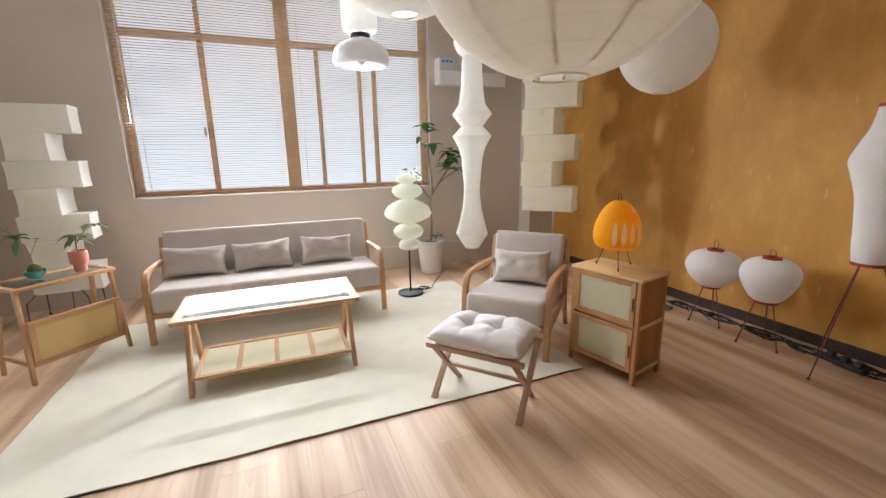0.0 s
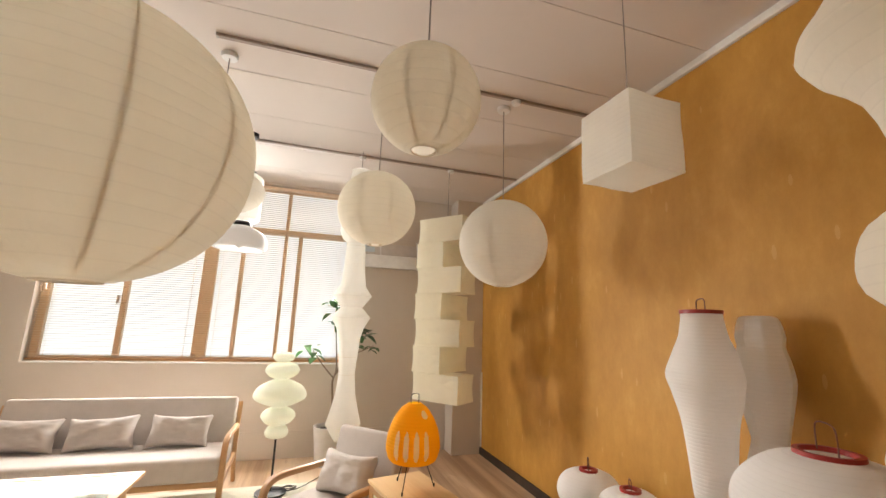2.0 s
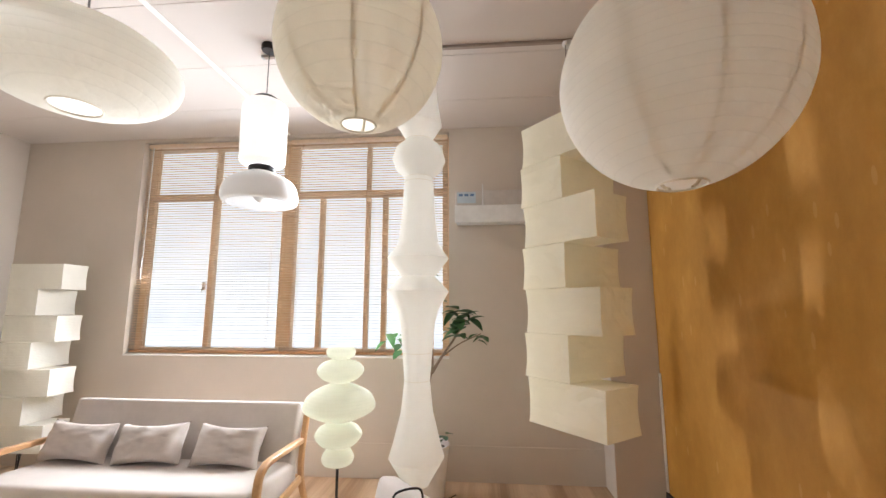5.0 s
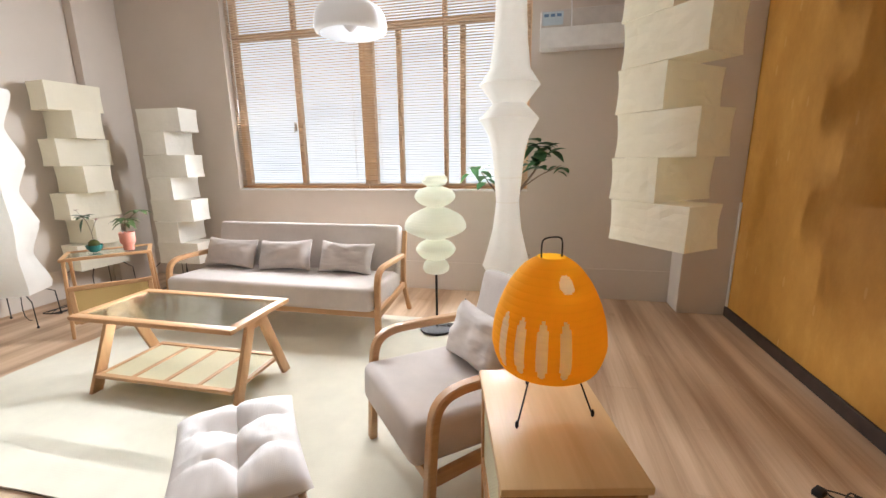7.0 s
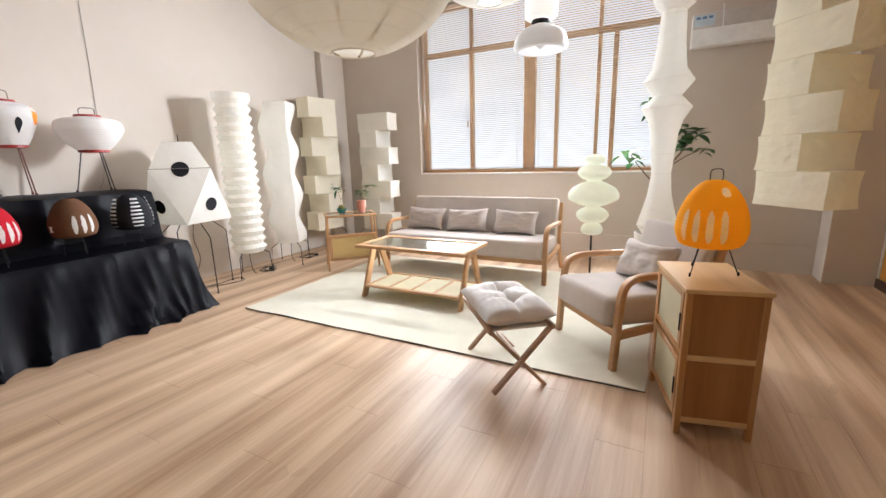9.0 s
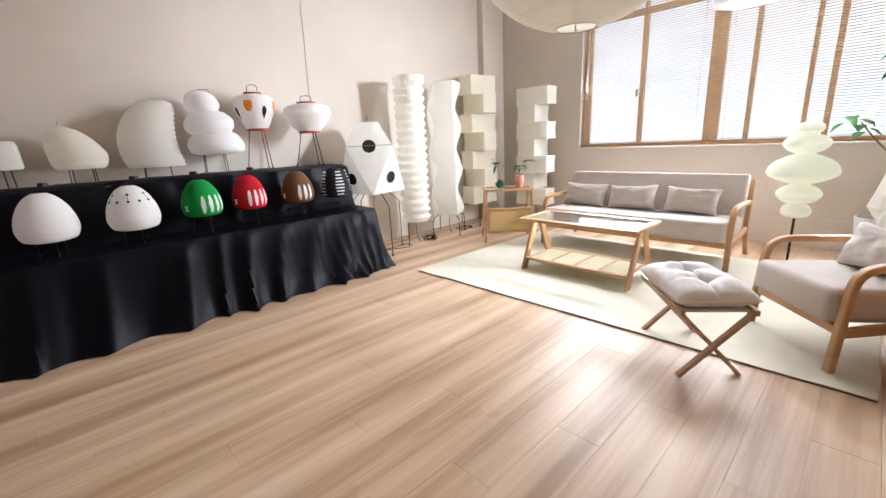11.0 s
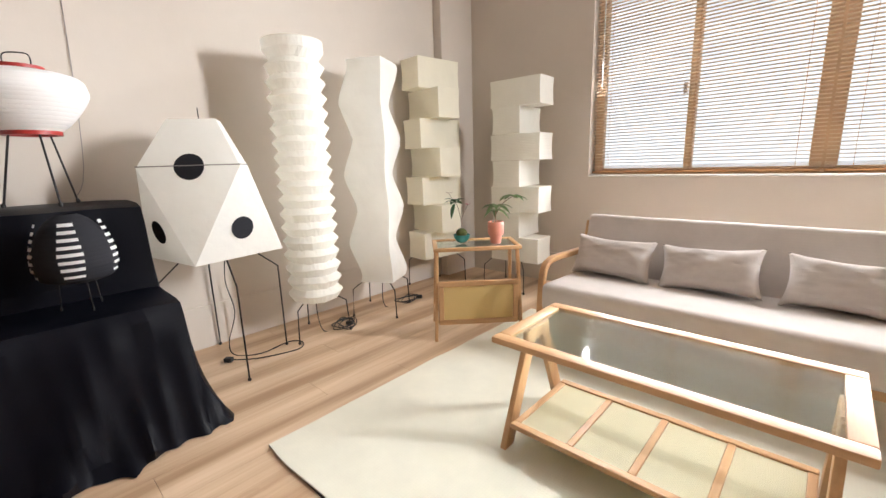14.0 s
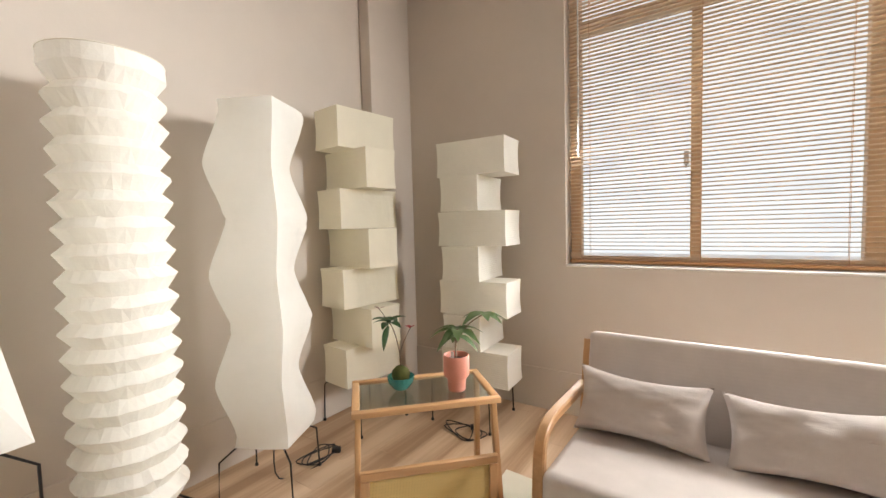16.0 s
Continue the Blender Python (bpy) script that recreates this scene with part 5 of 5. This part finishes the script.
tree = thing("fig_tree", pose(1.69, 4.56, 0), "tall fiddle-leaf fig in a tapered white planter", "potted plant")
part("planter", lathe([(0.11, 0.0), (0.12, 0.01), (0.16, 0.385), (0.163, 0.395), (0.148, 0.395), (0.145, 0.35), (0.02, 0.345)], 40, True, True), M_POT, tree)
part("soil", lathe([(0.146, 0.345), (0.146, 0.352), (0.02, 0.362)], 24), M_SOIL, tree)
limbs = {"trunk": [(0, 0, 0.35), (0.02, 0.0, 0.6), (0.0, -0.01, 0.85), (0.03, -0.02, 1.0), (0.0, -0.02, 1.35), (-0.02, -0.02, 1.72)],
         "limb": [(0.02, -0.01, 0.93), (0.1, -0.03, 1.06), (0.2, -0.05, 1.2), (0.3, -0.06, 1.36)]}
for nm, pts in limbs.items():
    part(nm, tube(pts, [0.013, 0.011, 0.009, 0.007, 0.005], 8, None, 4), M_BARK, tree)
part("limb", tube([(0.0, -0.01, 0.9), (-0.09, -0.04, 1.0), (-0.17, -0.06, 1.1), (-0.24, -0.08, 1.2)], [0.008, 0.006, 0.004], 8, None, 4), M_BARK, tree)
part("limb", tube([(0.1, -0.03, 1.06), (0.25, -0.05, 1.17), (0.42, -0.06, 1.25)], [0.006, 0.005, 0.003], 8, None, 4), M_BARK, tree)
rnd = random.Random(5)
for tips, cnt, size in ((((-0.02, -0.02, 1.62), (0.0, -0.02, 1.5), (-0.02, -0.02, 1.72)), 14, 0.165), (((0.3, -0.06, 1.36), (0.25, -0.06, 1.3), (0.22, -0.05, 1.42), (0.2, -0.05, 1.25)), 26, 0.17), (((-0.24, -0.08, 1.2), (-0.2, -0.07, 1.14), (-0.3, -0.08, 1.22)), 10, 0.14), (((0.42, -0.06, 1.25), (0.36, -0.06, 1.22)), 6, 0.1), (((0.06, 0.02, 0.42), (0.12, 0, 0.45)), 7, 0.09)):
    for i in range(cnt):
        t = Vector(tips[i % len(tips)])
        q = rnd.uniform(0, 6.28)
        e = rnd.uniform(-0.35, 0.75)
        w = Vector((math.cos(q), 0.75 * math.sin(q), e))
        bm = bmesh.new()
        leaf(bm, t + Vector((rnd.uniform(-0.04, 0.04), rnd.uniform(-0.04, 0.02), rnd.uniform(-0.04, 0.04))), w, size * rnd.uniform(0.7, 1.15), size * rnd.uniform(0.5, 0.65), rnd.uniform(0.1, 0.5))
        part("leaf", bm, M_LEAF, tree)

bowl = thing("bonsai_bowl", pose(-1.5, 3.42, 0.629), "small teal ribbed bowl with moss ball and seedling", "potted plant")
part("bowl", lathe([(0.022, 0), (0.03, 0.004), (0.05, 0.03), (0.056, 0.056), (0.052, 0.056), (0.045, 0.035), (0.01, 0.03)], 36, True, True, lambda q, z: 1 + 0.025 * math.cos(q * 18)), M_TEAL, bowl)
mb = bmesh.new()
bmesh.ops.create_icosphere(mb, subdivisions=3, radius=0.038)
for v in mb.verts:
    v.co *= 1 + 0.12 * noise.noise(v.co * 70)
part("moss_ball", moved(mb, pose(0, 0, 0.06)), M_MOSS, bowl, "mossy soil ball")
part("stem", join(tube([(0, 0, 0.09), (-0.004, 0, 0.16), (-0.03, 0.0, 0.24), (-0.05, -0.01, 0.28)], 0.0022, 6, None, 3), tube([(-0.002, 0, 0.15), (0.02, 0.01, 0.21), (0.045, 0.02, 0.26)], 0.0015, 6, None, 3), tube([(-0.05, -0.01, 0.28), (-0.09, -0.02, 0.33)], 0.0012, 6)), M_BARK, bowl)
bm = bmesh.new()
for i in range(8):
    q = i * 0.86 + rnd.uniform(-0.2, 0.2)
    leaf(bm, (-0.047, -0.01, 0.272 + 0.004 * (i % 3)), (math.cos(q), math.sin(q), 0.25 + 0.35 * (i % 2)), rnd.uniform(0.075, 0.1), 0.04, 0.35)
leaf(bm, (-0.045, -0.012, 0.262), (-0.1, -0.3, -1.0), 0.095, 0.05, 0.1)
part("foliage", bm, M_LEAF, bowl)
for at, count in (((0.04, 0.02, 0.255), 3), ((-0.09, -0.02, 0.33), 2)):
    bm = bmesh.new()
    for i in range(count):
        q = rnd.uniform(0, 6.28)
        leaf(bm, at, (math.cos(q), math.sin(q), 0.5), 0.03, 0.012, 0.2)
    part("bud", bm, M_LEAFRED, bowl, "small red bud")
pot = thing("terracotta_pot", pose(-1.3, 3.535, 0.629), "pink terracotta pot with a young leafy plant", "potted plant")
part("pot", lathe([(0.034, 0), (0.036, 0.004), (0.038, 0.045), (0.05, 0.06), (0.053, 0.07), (0.053, 0.14), (0.05, 0.145), (0.046, 0.14), (0.045, 0.12), (0.01, 0.118)], 36), M_TERRA, pot)
part("soil", lathe([(0.045, 0.118), (0.045, 0.122), (0.01, 0.127)], 20), M_SOIL, pot)
part("stem", join(tube([(0, 0, 0.12), (0.0, 0, 0.2), (0.01, 0.0, 0.25)], 0.004, 6, None, 3), tube([(0.0, 0, 0.19), (0.05, 0.02, 0.27), (0.1, 0.05, 0.31)], 0.003, 6, None, 3)), M_BARK, pot)
bm = bmesh.new()
for b0, count, dip in (((0.01, 0, 0.245), 8, 0.5), ((0.1, 0.05, 0.31), 7, 0.45), ((0.0, 0, 0.215), 3, 0.8)):
    for i in range(count):
        q = i * 6.28 / count + rnd.uniform(-0.25, 0.25)
        leaf(bm, b0, (math.cos(q), math.sin(q), rnd.uniform(0.1, 0.5)), rnd.uniform(0.085, 0.125), 0.046, dip)
part("foliage", bm, M_LEAFPALE, pot)
part("label_stick", boxed(-0.004, 0.008, -0.032, -0.03, 0.11, 0.165), M_WHITEPL, pot, "white plant label")

# ---- air conditioner ----
aircon = thing("air_conditioner", pose(2.3, Y1, 2.17), "white wall air conditioner with a deflector plate", "air conditioner")
part("body", boxed(-0.4, 0.4, -0.16, 0, 0.03, 0.32, 0.02, 3), M_WHITEPL, aircon)
part("front_panel", boxed(-0.395, 0.395, -0.172, -0.16, 0.175, 0.315, 0.004, 1), plain("pale_warm_plastic", (0.6, 0.56, 0.53), 0.4), aircon, "pale front panel")
part("deflector", boxed(-0.4, 0.4, -0.3, -0.292, 0.0, 0.15, 0.003, 1), M_WHITEPL, aircon, "white deflector plate")
for x in (-0.16, 0.3):
    part("bracket", tube([(x, -0.29, 0.15), (x, -0.2, 0.36), (x, -0.17, 0.36)], 0.006, 6), M_WHITEPL, aircon)
part("sticker", boxed(-0.385, -0.22, -0.1745, -0.172, 0.2, 0.3), plain("blue_white_sticker", (0.55, 0.65, 0.72), 0.5), aircon, "pale blue energy sticker")
for i in range(3):
    part("print_bar", boxed(-0.37 + 0.05 * i, -0.335 + 0.05 * i, -0.176, -0.1745, 0.262, 0.285), plain("blue_print", (0.12, 0.22, 0.4), 0.5), aircon, "dark printed bar")

# ---- ceiling fittings ----
for nm, x0, x1, y in (("ceiling_track", 0.66, 3.46, 3.62), ("ceiling_track", 0.72, 3.46, 2.15)):
    t = thing(nm, pose(0, y, H), "thin lamp track along the ceiling", "lamp track", "ceiling tracks")
    part("rail", boxed(x0, x1, -0.014, 0.014, -0.02, 0, 0.002, 1), plain("brown_grey_track", (0.36, 0.29, 0.25), 0.5), t)
    part("end_cap", boxed(x0 - 0.012, x0, -0.016, 0.016, -0.022, 0, 0.002, 1), M_GREYPL, t)
    for x in (1.75, 2.68):
        part("adapter", lathe([(0.03, -0.045), (0.034, -0.035), (0.034, -0.02)], 20), M_WHITEPL, t, "", True, pose(x, 0, 0))
rc = thing("cable_raceway", pose(0.25, 0, H), "slim white cable duct on the ceiling", "cable duct")
part("duct", boxed(-0.015, 0.015, -3.0, Y1, -0.014, 0, 0.003, 1), M_TRIM, rc)

# ---- cords ----
def cord(owner, pts, r=0.0035, mat=M_CORD, plug=None):
    inv = owner.matrix_basis.inverted()
    part("cable", tube([inv @ Vector(p) for p in pts], r, 6, None, 5), mat, owner, "black cord")
    if plug:
        part("plug", boxed(-0.025, 0.025, -0.018, 0.018, 0, 0.028, 0.006, 2), M_CORD, owner, "", True, inv @ Matrix.Translation(plug) @ pose(0, 0, 0, 0, 0, 40))


def tangle(cx, cy, n, rx, ry, seed, z=0.005):
    r_ = random.Random(seed)
    return [(cx + rx * math.cos(i * 1.9 + r_.uniform(-0.5, 0.5)) * r_.uniform(0.4, 1), cy + ry * math.sin(i * 1.9 + r_.uniform(-0.5, 0.5)) * r_.uniform(0.4, 1), z + 0.006 * (i % 3)) for i in range(n)]


pw = thing("power_strip", pose(3.3, 1.28, 0, 0, 0, 80), "black power strip among tangled cords", "power strip")
part("case", boxed(-0.13, 0.13, -0.03, 0.03, 0, 0.035, 0.008, 2), M_CORD, pw)
for i in range(3):
    part("plug", boxed(-0.09 + 0.08 * i - 0.02, -0.09 + 0.08 * i + 0.02, -0.02, 0.02, 0.034, 0.07, 0.006, 2), M_CORD, pw)
cord(fl, [(-2.33, 2.2, 0.7), (-2.35, 2.18, 0.5), (-2.32, 2.2, 0.3), (-2.37, 2.16, 0.1), (-2.36, 2.18, 0.006), (-2.25, 2.3, 0.006), (-2.28, 2.5, 0.006), (-2.2, 2.56, 0.006), (-2.12, 2.48, 0.006), (-2.2, 2.25, 0.006), (-2.33, 2.12, 0.006)], plug=(-2.3, 2.12, 0.002))
cord(ac, [(-2.27, 2.72, 0.26), (-2.25, 2.75, 0.01)] + tangle(-2.25, 2.95, 14, 0.12, 0.14, 2), plug=(-2.22, 2.95, 0.002))
cord(wv, [(-2.29, 3.34, 0.27), (-2.3, 3.36, 0.01)] + tangle(-2.3, 3.6, 12, 0.1, 0.16, 3), plug=(-2.25, 3.7, 0.002))
cord(lamp_b, [(-1.75, 4.5, 0.27), (-1.74, 4.45, 0.01)] + tangle(-1.72, 4.3, 12, 0.2, 0.12, 4), plug=(-1.7, 4.35, 0.002))
cord(bs, [(1.21, 3.83, 0.05)] + tangle(1.34, 3.85, 14, 0.1, 0.06, 7, 0.04) + [(1.55, 4.1, 0.006), (1.9, 4.6, 0.006)])
for i, (y, sd) in enumerate(((2.45, 11), (2.15, 12), (1.8, 13), (1.5, 14), (1.2, 15), (0.9, 16), (0.55, 17), (0.2, 18))):
    cord(pw, tangle(3.34, y, 16, 0.1, 0.2, sd), 0.004, M_CORD, (3.32 + 0.05 * math.sin(i * 2), y + 0.05, 0.002) if i % 2 else None)
cord(pw, tangle(3.17, 2.52, 14, 0.1, 0.1, 31), 0.0032, M_CORD, (3.05, 2.58, 0.002))
cord(pw, [(3.37, 2.6, 0.006), (3.4, 2.2, 0.01), (3.36, 1.8, 0.006), (3.4, 1.3, 0.01), (3.37, 0.8, 0.006), (3.4, 0.2, 0.006), (3.38, -0.8, 0.006)], 0.005)
for owner, y in ((od, 0.95), (cloud, 0.5), (shell, 0.1), (dome, -0.4)):
    cord(owner, [(-2.35, y + 0.25, ZB + 0.003), (-2.28, y + 0.15, ZB + 0.003), (-2.3, y, ZB + 0.008), (-2.25, y - 0.12, ZB + 0.003), (-2.29, y - 0.3, ZB + 0.003)], 0.003, M_CORD, (-2.27, y - 0.1, ZB))
structure("trim_3", tube([(X0 + 0.006, 1.72, H), (X0 + 0.006, 1.722, 2.7), (X0 + 0.006, 1.7, 1.83), (X0 + 0.02, 1.66, 1.2), (X0 + 0.03, 1.6, 1.04)], 0.002, 6, None, 4), M_WIRE, "thin grey wire running down the white wall", "wire", True)

# ---- floor boards, last ----
bw, bl_ = 0.1922, 1.22
meshes = {}


def plank_mesh(w, l):
    key = (round(w, 3), round(l, 3))
    if key not in meshes:
        bm = bmesh.new()
        box(bm, 0.0004, w - 0.0004, 0.0005, l - 0.0005, -0.012, 0.0)
        top = [e for e in bm.edges if all(abs(v.co.z) < 1e-6 for v in e.verts)]
        bmesh.ops.bevel(bm, geom=top, offset=0.0004, segments=1, affect="EDGES")
        me = bpy.data.meshes.new("plank")
        bm.to_mesh(me)
        bm.free()
        me.materials.append(M_FLOOR)
        meshes[key] = me
    return meshes[key]


i = 0
x = X0
while x < X1 - 0.01:
    w = min(bw, X1 - x)
    y = Y0
    first = bl_ * ((i * 0.37) % 1.0)
    ln = first if first > 0.1 else bl_
    while y < Y1 - 0.01:
        l = min(ln, Y1 - y)
        p = new("plank", plank_mesh(w, l))
        p.parent = floor
        p.matrix_basis = pose(x, y, 0)
        y += l
        ln = bl_
    x += bw
    i += 1
